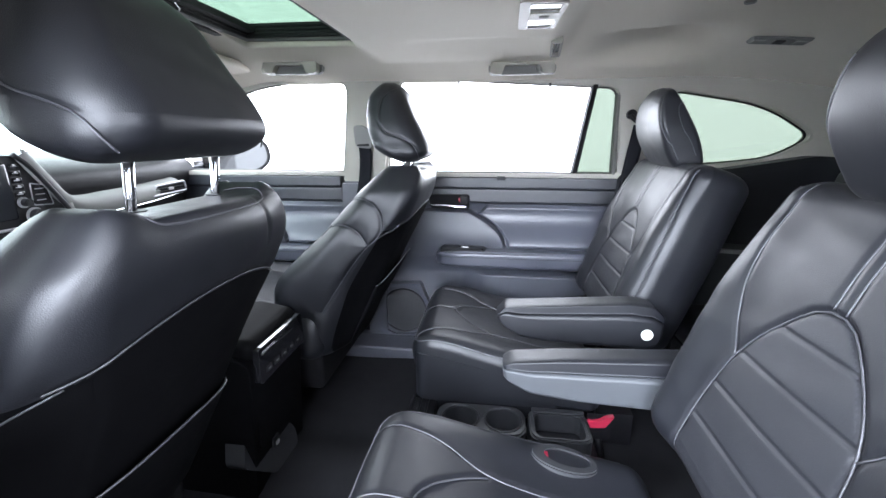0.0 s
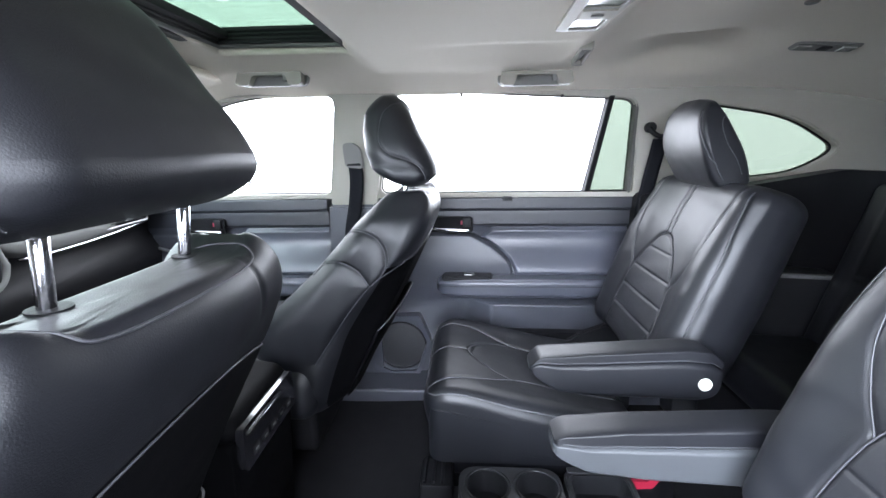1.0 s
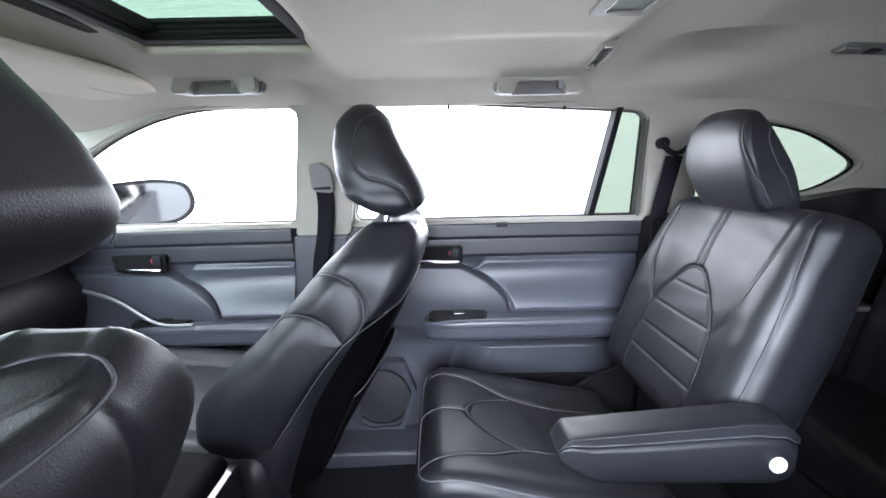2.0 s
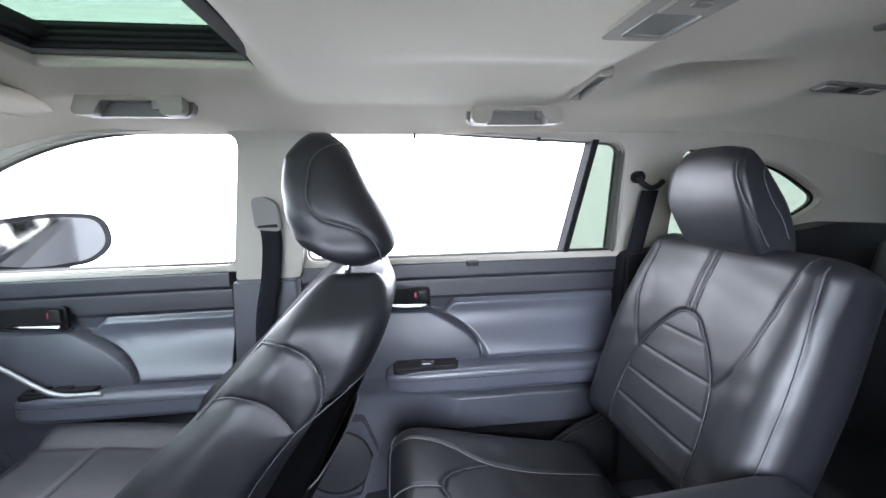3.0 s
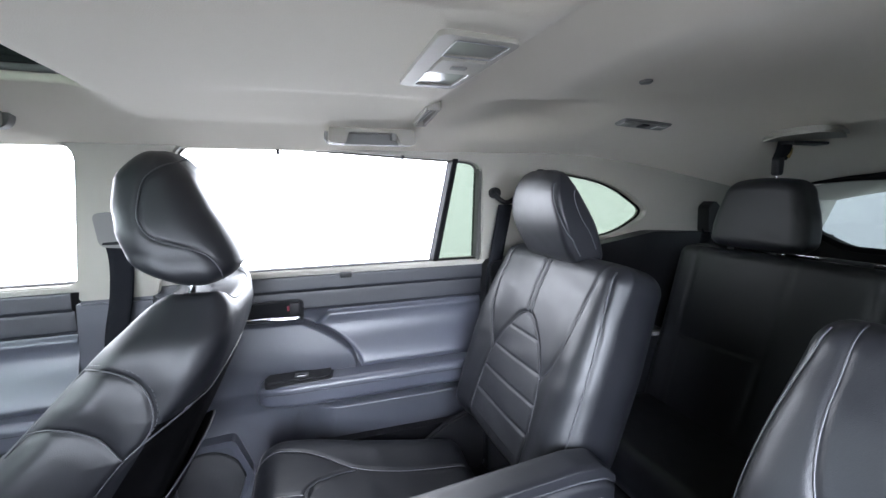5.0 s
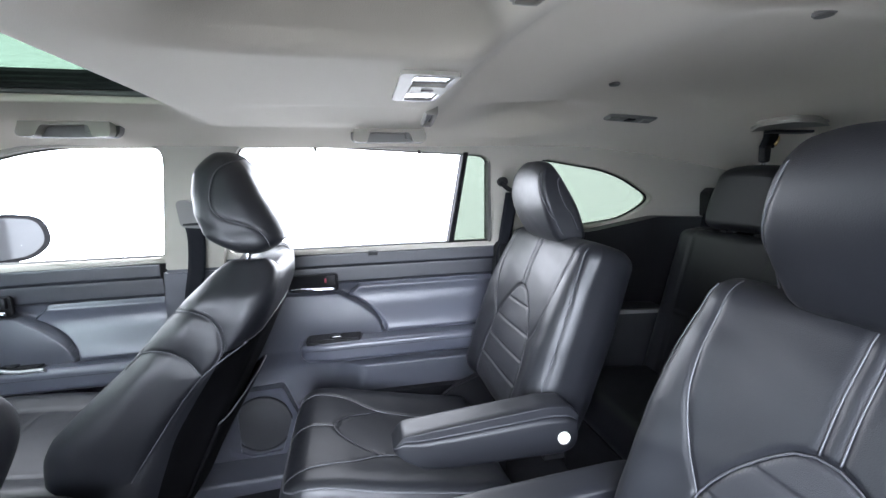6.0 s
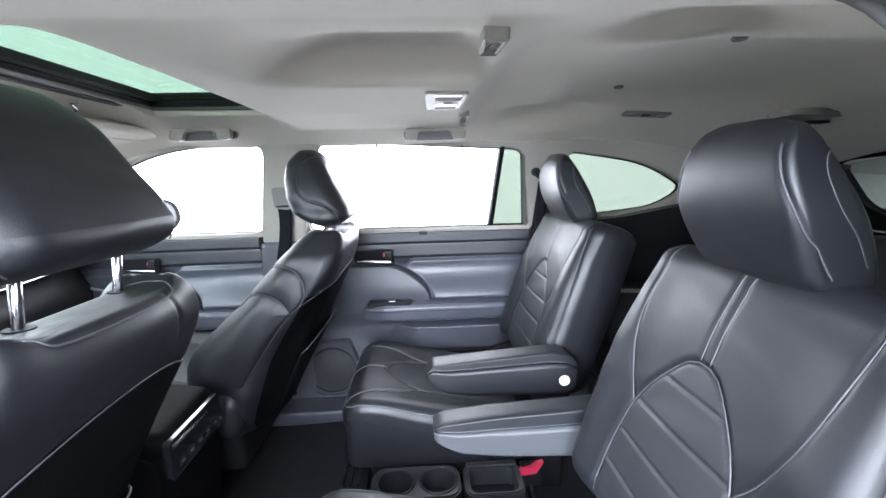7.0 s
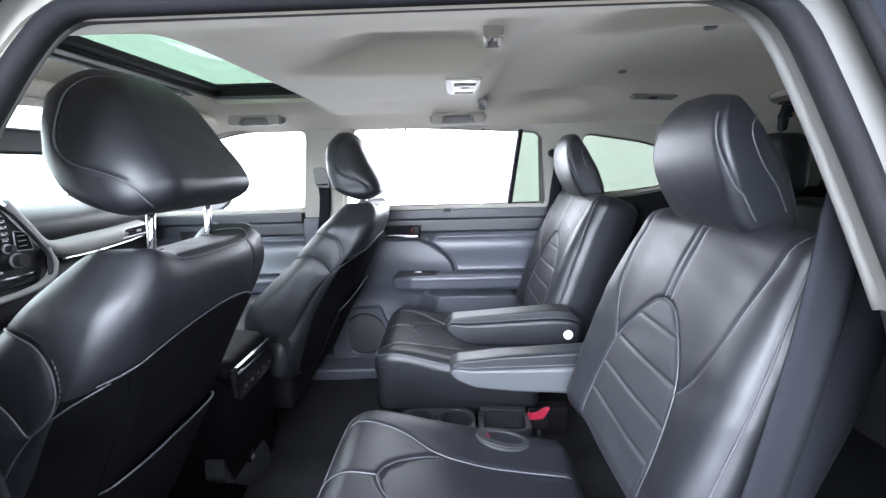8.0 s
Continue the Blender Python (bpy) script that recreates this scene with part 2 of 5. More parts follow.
def soft_block(name, hw, hd, hh, r, re, mapfn, nu=150, nh=110):
    """A padded block: a rounded rectangle of half sizes hw (Y) and hd (D), run from -hh to hh (H), all edges rounded, then shaped by mapfn(Y, H, D)."""
    per = 4 * (hw - r) + 4 * (hd - r) + 2 * np.pi * r
    s = np.linspace(0, per, nu, endpoint=False)
    y, d = np.zeros(nu), np.zeros(nu)
    legs = [2 * (hw - r), np.pi * r / 2, 2 * (hd - r), np.pi * r / 2] * 2
    start = 0.0
    cx, cd = hw - r, hd - r
    for k, leg in enumerate(legs):
        m = (s >= start - 1e-9) & (s < start + leg - 1e-9)
        u = (s[m] - start) / max(leg, 1e-9)
        if k == 0: y[m], d[m] = -cx + 2 * cx * u, -hd
        if k == 1: y[m], d[m] = cx + r * np.sin(u * np.pi / 2), -cd - r * np.cos(u * np.pi / 2)
        if k == 2: y[m], d[m] = hw, -cd + 2 * cd * u
        if k == 3: y[m], d[m] = cx + r * np.cos(u * np.pi / 2), cd + r * np.sin(u * np.pi / 2)
        if k == 4: y[m], d[m] = cx - 2 * cx * u, hd
        if k == 5: y[m], d[m] = -cx - r * np.sin(u * np.pi / 2), cd + r * np.cos(u * np.pi / 2)
        if k == 6: y[m], d[m] = -hw, cd - 2 * cd * u
        if k == 7: y[m], d[m] = -cx - r * np.cos(u * np.pi / 2), -cd - r * np.sin(u * np.pi / 2)
        start += leg
    rows = []
    a = np.linspace(0, np.pi / 2, 9)
    ends = [(hh - re + re * np.sin(t), re * (1 - np.cos(t))) for t in a]
    mid = np.linspace(-(hh - re), hh - re, nh)[1:-1]
    seq = [(-h, e) for h, e in ends[::-1]] + [(h, 0.0) for h in mid] + ends
    def ring(h, inset, shrink=1.0):
        fy, fd = (hw - inset) / hw, (hd - inset) / hd
        return np.stack([y * fy * shrink, np.full(nu, h), d * fd * shrink], -1)
    for k in (0.0, 0.35, 0.7, 0.9):
        rows.append(ring(-hh, re, k))
    rows += [ring(h, e) for h, e in seq]
    for k in (0.9, 0.7, 0.35, 0.0):
        rows.append(ring(hh, re, k))
    g = np.array(rows)
    X = mapfn(g[..., 0], g[..., 1], g[..., 2])
    return grid_mesh(name, np.stack(X, -1), wrap=True)


def side_y_of(h, d, hw, hd, hh, r, re):
    """The undeformed side of a padded block at (h, d)."""
    over = np.clip(np.abs(d) - (hd - r), 0, r * 0.999)
    end = np.clip(np.abs(h) - (hh - re), 0, re * 0.999)
    return hw - (r - np.sqrt(r * r - over ** 2)) - (re - np.sqrt(re * re - end ** 2))


def stitching(name, pts, parent, step=0.0075, length=0.0048, r=0.00075):
    """A row of separate thread stitches along a line of points, as one mesh."""
    p = np.array(pts, float)
    d = np.r_[0, np.cumsum(np.linalg.norm(np.diff(p, axis=0), axis=1))]
    at = lambda s: np.array([np.interp(s, d, p[:, k]) for k in range(3)])
    verts, faces = [], []
    for s in np.arange(0, d[-1] - length, step):
        a, b = at(s), at(s + length)
        t = (b - a) / (np.linalg.norm(b - a) + 1e-9)
        u = np.cross(t, (0.31, 0.23, 0.92))
        u /= np.linalg.norm(u)
        w = np.cross(t, u)
        k = len(verts)
        for q in (a, b):
            verts += [tuple(q + r * (c * u + e * w)) for c, e in ((1, 0), (0, 1), (-1, 0), (0, -1))]
        faces += [(k + i, k + (i + 1) % 4, k + 4 + (i + 1) % 4, k + 4 + i) for i in range(4)]
    part(name, mesh_from(name, verts, faces), THREAD, parent, "dark thread stitching")


def front_d(y, h, hw, hd, hh, r, re):
    """The undeformed front of a padded block at (y, h)."""
    over = np.clip(np.abs(y) - (hw - r), 0, r)
    top = np.clip(np.abs(h) - (hh - re), 0, re)
    return -(hd - (r - np.sqrt(np.maximum(r * r - over ** 2, 0))) - (re - np.sqrt(np.maximum(re * re - top ** 2, 0))))


# ---- seats ----
def leaned(cx, cz, lean):
    s, c = math.sin(radians(lean)), math.cos(radians(lean))
    def place(Y, H, D):
        return cx + H * s + D * c, Y, cz + H * c - D * s
    return place


def seam_tubes(parent, lines, lift, dims, shape, r=0.0013, name="seam", mat=None):
    """Raised seams along lines of (y, h) on the front of a padded block."""
    for line in lines:
        p = smooth_line(line, 36)
        d = front_d(p[:, 0], p[:, 1], *dims) - lift
        X = shape(p[:, 0], p[:, 1], d, False)
        part(name, tube(name, np.stack(X, -1), r, 6), mat or THREAD, parent)


def captain_seat(name, label, yc, arm_side):
    """A second-row captain's chair; arm_side: +1 or -1, the side of its one armrest."""
    seat = thing(name, label, "car seat", (0, yc, 0), "second row seats")
    # backrest
    dims = (0.250, 0.070, 0.250, 0.042, 0.040)
    lean = leaned(0.446, 0.597, 18.5)
    half = [(0.0, 0.086), (0.030, 0.078), (0.062, 0.046), (0.092, 0.006), (0.112, -0.036), (0.122, -0.085), (0.130, -0.150), (0.138, -0.250)]
    arch = smooth_line([(-y, h) for y, h in half[:0:-1]] + half, 60)
    spine = [[(-0.010, 0.089), (-0.010, 0.16), (-0.010, 0.25)], [(0.010, 0.089), (0.010, 0.16), (0.010, 0.25)]]
    wings = [[(0.113 * s, -0.036), (0.140 * s, 0.005), (0.168 * s, 0.07), (0.184 * s, 0.14), (0.196 * s, 0.245)] for s in (-1, 1)]
    edges = [[(0.236 * s, -0.24), (0.238 * s, -0.10), (0.236 * s, 0.10), (0.224 * s, 0.232)] for s in (-1, 1)]
    bars = [[(-0.15, h), (0.15, h)] for h in (0.038, -0.026, -0.090, -0.154, -0.218)]

    store = {}

    def back(Y, H, D, cut=True):
        Y, H, D = (np.asarray(v, float) for v in (Y, H, D))
        taper = (1 - 0.07 * sstep(H, 0.0, 0.26) - 0.05 * sstep(-H, 0.1, 0.26)) * (1 - 0.06 * sstep(D, 0.0, 0.07))
        front = sstep(-D, 0.0, 0.05)
        rear = sstep(D, 0.0, 0.05)
        bol = np.exp(-((np.abs(Y) - 0.20) / 0.05) ** 2) * (1 - 0.75 * sstep(H, 0.02, 0.2))
        inside = sstep(np.interp(H, [h for y, h in half[::-1]], [y for y, h in half[::-1]], 0.139, -0.02) - np.abs(Y), -0.003, 0.010)
        d = D - front * (0.020 * bol - 0.010 + 0.005 * np.cos(Y * 9)) + front * 0.001 * inside
        d = d - front * 0.004 * np.exp(-((H + 0.10) / 0.10) ** 2) * np.exp(-(Y / 0.13) ** 2)
        d = d + front * 0.012 * sstep(H, 0.12, 0.25)
        d = d - rear * 0.012 * (1 - np.cos(Y * 5)) + 0.036 * sstep(D, -0.035, 0.07)
        if cut:
            f = front
            d = d + f * 0.0050 * np.exp(-(line_dist(Y, H, [arch]) / 0.0045) ** 2)
            d = d + f * 0.0035 * np.exp(-(line_dist(Y, H, spine + wings + edges) / 0.004) ** 2)
            d = d + f * inside * 0.0030 * np.exp(-(line_dist(Y, H, bars) / 0.0032) ** 2)
            # slack of the hide
            store["insert"] = inside * f
            d = d + f * 0.0009 * np.sin(Y * 31 + 5 * np.sin(H * 17)) * np.sin(H * 23 + 2)
        return lean(Y * taper, H, d)

    back_ob = part("backrest", soft_block("backrest", *dims, back, 300, 170), LEATHER, seat, "black leather backrest with arched quilted insert")
    back_ob.data.materials.append(INSERT)
    flag = store["insert"].ravel() > 0.5
    for f in back_ob.data.polygons:
        f.material_index = int(all(flag[v] for v in f.vertices))
    seam_tubes(back_ob, [arch], -0.0030, dims, back, 0.0013)
    seam_tubes(back_ob, spine + wings, -0.0025, dims, back, 0.0011)
    for line in edges:
        p = smooth_line(line, 36)
        part("piping", tube("piping", np.stack(back(p[:, 0], p[:, 1], front_d(p[:, 0], p[:, 1], *dims) + 0.0006, False), -1), 0.0015, 6), THREAD, back_ob, "piping greyed for its highlight")
    sl = -arm_side
    a = np.linspace(0, 2 * np.pi, 28, endpoint=False)
    slot = [(sl * 0.172 + 0.040 * math.cos(t), 0.020 + 0.016 * math.sin(t)) for t in a]
    rh = part("release_handle", slab("release_handle", slot, 0.0, 0.006, "z", 0.002, 2, warp=lambda y, d, k: lean(y, 0.243 + k - 0.012 * (abs(y) / 0.2) ** 6, d)), BLACKPL, seat, "black recessed release handle")
    part("handle_rim", tube("handle_rim", [tuple(lean(y, 0.2505 - 0.012 * (abs(y) / 0.2) ** 6, d)) for y, d in slot], 0.0016, 6, True), THREAD, rh)
    part("back_shell", slab("back_shell", [(-0.19, -0.23), (0.19, -0.23), (0.18, 0.10), (0.13, 0.17), (-0.13, 0.17), (-0.18, 0.10)], 0, 0.012, "z", 0.005,
         warp=lambda a, b, k: lean(a, b, 0.106 + k - 0.012 * (1 - math.cos(a * 5)))), BLACKPL, seat, "black plastic rear shell")
    # headrest
    hd = (0.111, 0.048, 0.105, 0.017, 0.024)
    hx, hz = 0.470, 0.927

    hs = (-0.099, -0.05, 0.0, 0.05, 0.099)
    nose_of = np.polyfit(hs, (-0.008, -0.036, -0.054, -0.058, -0.044), 3)
    tail_of = np.polyfit(hs, (0.070, 0.060, 0.037, 0.012, -0.010), 3)

    face_line = smooth_line([(0.098, 0.080), (0.099, 0.04), (0.104, 0.0), (0.111, -0.04), (0.119, -0.070), (0.124, -0.084)], 30)

    def head(Y, H, D, cut=True):
        """Bean-shaped in profile: the face bulges forward above, the back slopes down to the rear."""
        Y, H, D = (np.asarray(v, float) for v in (Y, H, D))
        k = (D / 0.048 + 1) / 2
        face = sstep(-D, 0.0, 0.05)
        taper = 1 - 0.20 * sstep(H, -0.02, 0.10) - (0.03 + 0.08 * sstep(-D, -0.03, 0.05)) * sstep(-H, 0.0, 0.099)
        d = (1 - k) * np.polyval(nose_of, H) + k * np.polyval(tail_of, H) + face * 0.006 * (Y / 0.131) ** 2
        if cut:
            d = d + sstep(-D, 0.02, 0.04) * 0.003 * np.exp(-(line_dist(np.abs(Y), H, [face_line]) / 0.004) ** 2)
        return hx + d, Y * taper, hz + H - 0.016 * sstep(np.abs(Y), 0.03, 0.15) * sstep(H, 0.05, 0.1)

    head_ob = part("headrest", soft_block("headrest", *hd, head, 180, 90), LEATHER, seat, "broad black leather headrest")
    for s in (-1, 1):
        seam_tubes(head_ob, [[(y * s, h) for y, h in face_line[::4, :2]]], -0.001, hd, head, 0.0013)
        q = smooth_line([(0.474, 1.000), (0.462, 0.986), (0.460, 0.962), (0.472, 0.926), (0.494, 0.895), (0.512, 0.860)], 30)
        qd = depth_for(head, 0.108 * s, q[:, 1] - hz, q[:, 0])
        part("seam", tube("seam", np.stack(head(s * (side_y_of(q[:, 1] - hz, qd, *hd) + 0.0004), q[:, 1] - hz, qd, False), -1), 0.0010, 6), THREAD, head_ob)
        part("headrest_post", tube("headrest_post", [(0.478, 0.062 * s, 0.78), (0.484, 0.062 * s, 0.85)], 0.006, 12), CHROME, seat, "chrome headrest post")
    # cushion: y across, H from front to rear, -D up
    cd = (0.232, 0.085, 0.265, 0.032, 0.040)
    ridge = [(0.0, -0.158), (0.0, -0.20), (0.0, -0.262)]
    tongue = smooth_line([(-0.098, -0.045), (-0.086, -0.075), (-0.066, -0.110), (-0.036, -0.142), (0.0, -0.156), (0.036, -0.142), (0.066, -0.110), (0.086, -0.075), (0.098, -0.045)], 40)
    legs = [[(0.180 * s, -0.258), (0.168 * s, -0.205), (0.142 * s, -0.125), (0.104 * s, -0.052), (0.092 * s, 0.03), (0.094 * s, 0.12), (0.098 * s, 0.24)] for s in (-1, 1)]

    def cush(Y, H, D, cut=True):
        Y, H, D = (np.asarray(v, float) for v in (Y, H, D))
        top = sstep(-D, 0.0, 0.05)
        bol = np.exp(-((np.abs(Y) - 0.19) / 0.045) ** 2) * sstep(H, -0.25, -0.05)
        inside = sstep(np.interp(H, (-0.156, -0.142, -0.110, -0.075, -0.045, 0.03), (-0.01, 0.036, 0.066, 0.086, 0.100, 0.092)) - np.abs(Y), -0.004, 0.012)
        d = D - top * (0.012 * bol + 0.006 * np.cos(Y * 7)) + top * 0.012 * np.exp(-((H - 0.10) / 0.12) ** 2) * np.exp(-(Y / 0.12) ** 2)
        d = d - top * 0.012 * np.exp(-((H + 0.17) / 0.07) ** 2) * (1 - 0.6 * inside) + top * 0.003 * inside
        if cut:
            d = d + top * 0.005 * np.exp(-(line_dist(Y, H, [tongue]) / 0.0045) ** 2)
            d = d + top * 0.004 * np.exp(-(line_dist(Y, H, [ridge] + legs) / 0.004) ** 2)
            d = d + top * 0.0008 * np.sin(Y * 27 + 4 * np.sin(H * 15)) * np.sin(H * 21 + 1)
        wide = 1 + 0.02 * sstep(H, -0.2, 0.0) - 0.05 * sstep(-H, 0.20, 0.27)
        return 0.050 + H + 0.02 * (D / 0.085) * sstep(-H, 0.1, 0.26), Y * wide, 0.265 - d - 0.20 * (H + 0.2) * (1 - 0.7 * sstep(D, -0.02, 0.08)) - 0.03 * sstep(-H, 0.20, 0.27)

    cush_ob = part("seat_cushion", soft_block("seat_cushion", *cd, cush, 260, 150), LEATHER, seat, "black leather seat cushion")
    seam_tubes(cush_ob, [tongue], -0.003, cd, cush, 0.0016)
    # rim piping lighter than the hide, for the highlight it catches
    brim = [(-0.222, 0.22), (-0.222, 0.0), (-0.222, -0.18), (-0.214, -0.236), (-0.16, -0.250), (0, -0.252), (0.16, -0.250), (0.214, -0.236), (0.222, -0.18), (0.222, 0.0), (0.222, 0.22)]
    p = smooth_line(brim, 90)
    part("piping", tube("piping", np.stack(cush(p[:, 0], p[:, 1], front_d(p[:, 0], p[:, 1], *cd), False), -1), 0.0018, 6), PIPING, cush_ob, "piping lightened for its highlight")
    seam_tubes(cush_ob, legs + [ridge], -0.0016, cd, cush, 0.0013, mat=PIPING)
    part("cushion_base", box("cushion_base", (-0.17, -0.20, 0.10), (0.31, 0.20, 0.18), 0.015, 3), BLACKPL, seat, "black plastic seat base")
    part("side_panel", slab("side_panel", rounded([(-0.213, -0.236), (0.194, -0.236), (0.194, 0.236), (-0.213, 0.236)], [0.045, 0.008, 0.008, 0.045], 8), 0.166, 0.318, "z", 0.010, 3, warp=lambda a, b, k: (a, b, 0.166 + (k - 0.166) * (1 - 1.5 * max(0.0, a + 0.17)))), LEATHER, seat, "black leather cushion skirt")
    part("rear_skirt", box("rear_skirt", (0.199, -0.230, 0.170), (0.292, 0.230, 0.225), 0.008, 3), LEATHER, seat, "black leather rear skirt")
    part("recliner_cover", slab("recliner_cover", [(0.22, 0.18), (0.34, 0.18), (0.40, 0.30), (0.36, 0.34), (0.28, 0.31), (0.22, 0.27)], -0.237 * arm_side - 0.012, -0.237 * arm_side + 0.012, "y", 0.006), BLACKPL, seat)
    for s in (-1, 1):
        rail = part("seat_rail", box("seat_rail", (-0.20, 0.16 * s - 0.022, 0.02), (0.42, 0.16 * s + 0.022, 0.13), 0.006), BLACKPL, seat, "black seat rail")
        part("rail_foot", box("rail_foot", (-0.23, 0.16 * s - 0.03, 0.012), (-0.15, 0.16 * s + 0.03, 0.07), 0.008), BLACKPL, rail)
    # armrest: a rounded body under a stitched pad
    ay = 0.287 * arm_side
    if arm_side < 0:
        top_of = eased((0.0, 0.05, 0.3, 0.8, 0.93, 1.0), (0.478, 0.503, 0.511, 0.525, 0.519, 0.490), 0.06)
        low_of = eased((0.0, 0.05, 0.15, 0.3, 0.9, 0.96, 1.0), (0.470, 0.446, 0.421, 0.412, 0.405, 0.411, 0.435), 0.06)
        a0, a1, split = 0.016, 0.412, 0.24
    else:
        top_of = eased((0.0, 0.05, 0.3, 1.0), (0.450, 0.461, 0.472, 0.486), 0.05)
        low_of = eased((0.0, 0.05, 0.15, 0.4, 1.0), (0.422, 0.407, 0.387, 0.374, 0.362), 0.05)
        a0, a1, split = 0.030, 0.425, 0.34

    def arm_at(k0, k1, wide):
        def arm(Y, H, D, cut=True):
            Y, H, D = (np.asarray(v, float) for v in (Y, H, D))
            t = (H / 0.2 + 1) / 2
            k = k0 + (k1 - k0) * (D / 0.05 + 1) / 2
            y = Y * wide * (1 - 0.10 * sstep(np.abs(t - 0.5), 0.40, 0.5)) * (1 + 0.04 * np.sin(np.pi * k))
            return a0 + (a1 - a0) * t, ay + y, (1 - k) * top_of(t) + k * low_of(t)
        return arm

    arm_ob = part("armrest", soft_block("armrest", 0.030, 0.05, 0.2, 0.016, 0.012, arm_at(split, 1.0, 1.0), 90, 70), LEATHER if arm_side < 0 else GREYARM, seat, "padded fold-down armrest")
    part("top_pad", soft_block("top_pad", 0.030, 0.05, 0.2, 0.016, 0.010, arm_at(0.0, split, 1.03), 80, 70), LEATHER, arm_ob, "black leather armrest top")
    for e in (-1, 1):
        t = np.linspace(-0.186, 0.186, 40)
        part("seam", tube("seam", np.stack(arm_at(0.0, split, 1.03)(np.full(40, 0.0300 * e), t, np.full(40, 0.030), False), -1), 0.0011, 6), THREAD, arm_ob)
    if arm_side < 0:
        part("pivot_cap", disc("pivot_cap", (0.372, ay - 0.033, 0.449), 0.0135, 0.008, "y", 32), CREAM, arm_ob, "round cream pivot cap")
    return seat


def eased(zs, xs, wide=0.045):
    """A smooth curve x(z) near a few pairs."""
    z = np.linspace(zs[0] - 0.1, zs[-1] + 0.1, 600)
    k = max(3, int(wide / (z[1] - z[0])) | 1)
    x = np.interp(z, zs, xs)
    x = np.convolve(np.pad(x, k // 2, "edge"), np.hanning(k + 2)[1:-1] / np.hanning(k + 2)[1:-1].sum(), "valid")
    return lambda q: np.interp(q, z, x)


def depth_for(shape, y, h, x):
    """The depth at which the side (y) of a shaped block reaches x at the height h."""
    d = np.linspace(-0.075, 0.075, 151)
    return np.array([np.interp(b, shape(np.full(151, y), np.full(151, a), d, False)[0], d) for a, b in zip(h, x)])


REAR_OF = eased((0.20, 0.26, 0.41, 0.50, 0.59, 0.66, 0.72, 0.75, 0.78, 0.82), (-0.20, -0.17, -0.098, -0.055, -0.008, 0.025, 0.052, 0.060, 0.060, 0.052))
FRONT_OF = eased((0.20, 0.29, 0.375, 0.43, 0.47, 0.53, 0.60, 0.66, 0.734, 0.77, 0.82), (-0.36, -0.395, -0.41, -0.405, -0.385, -0.323, -0.246, -0.19, -0.125, -0.085, -0.045))
HALF_OF = eased((0.20, 0.30, 0.50, 0.60, 0.70, 0.735, 0.78, 0.82), (0.205, 0.225, 0.232, 0.228, 0.217, 0.207, 0.182, 0.165))
CHEEK_OF = eased((0.30, 0.465, 0.53, 0.59, 0.66, 0.736, 0.80), (0.62, 0.62, 0.63, 0.70, 0.85, 0.97, 1.02))


NOSE_OF = eased((-1.0, -0.9, -0.6, -0.2, 0.2, 0.6, 0.9, 1.0), (-0.030, -0.050, -0.082, -0.098, -0.102, -0.098, -0.086, -0.080), 0.3)
TAIL_OF = eased((-1.0, -0.85, -0.6, -0.3, 0.0, 0.4, 0.8, 1.0), (0.066, 0.082, 0.084, 0.068, 0.048, 0.024, 0.004, -0.006), 0.3)


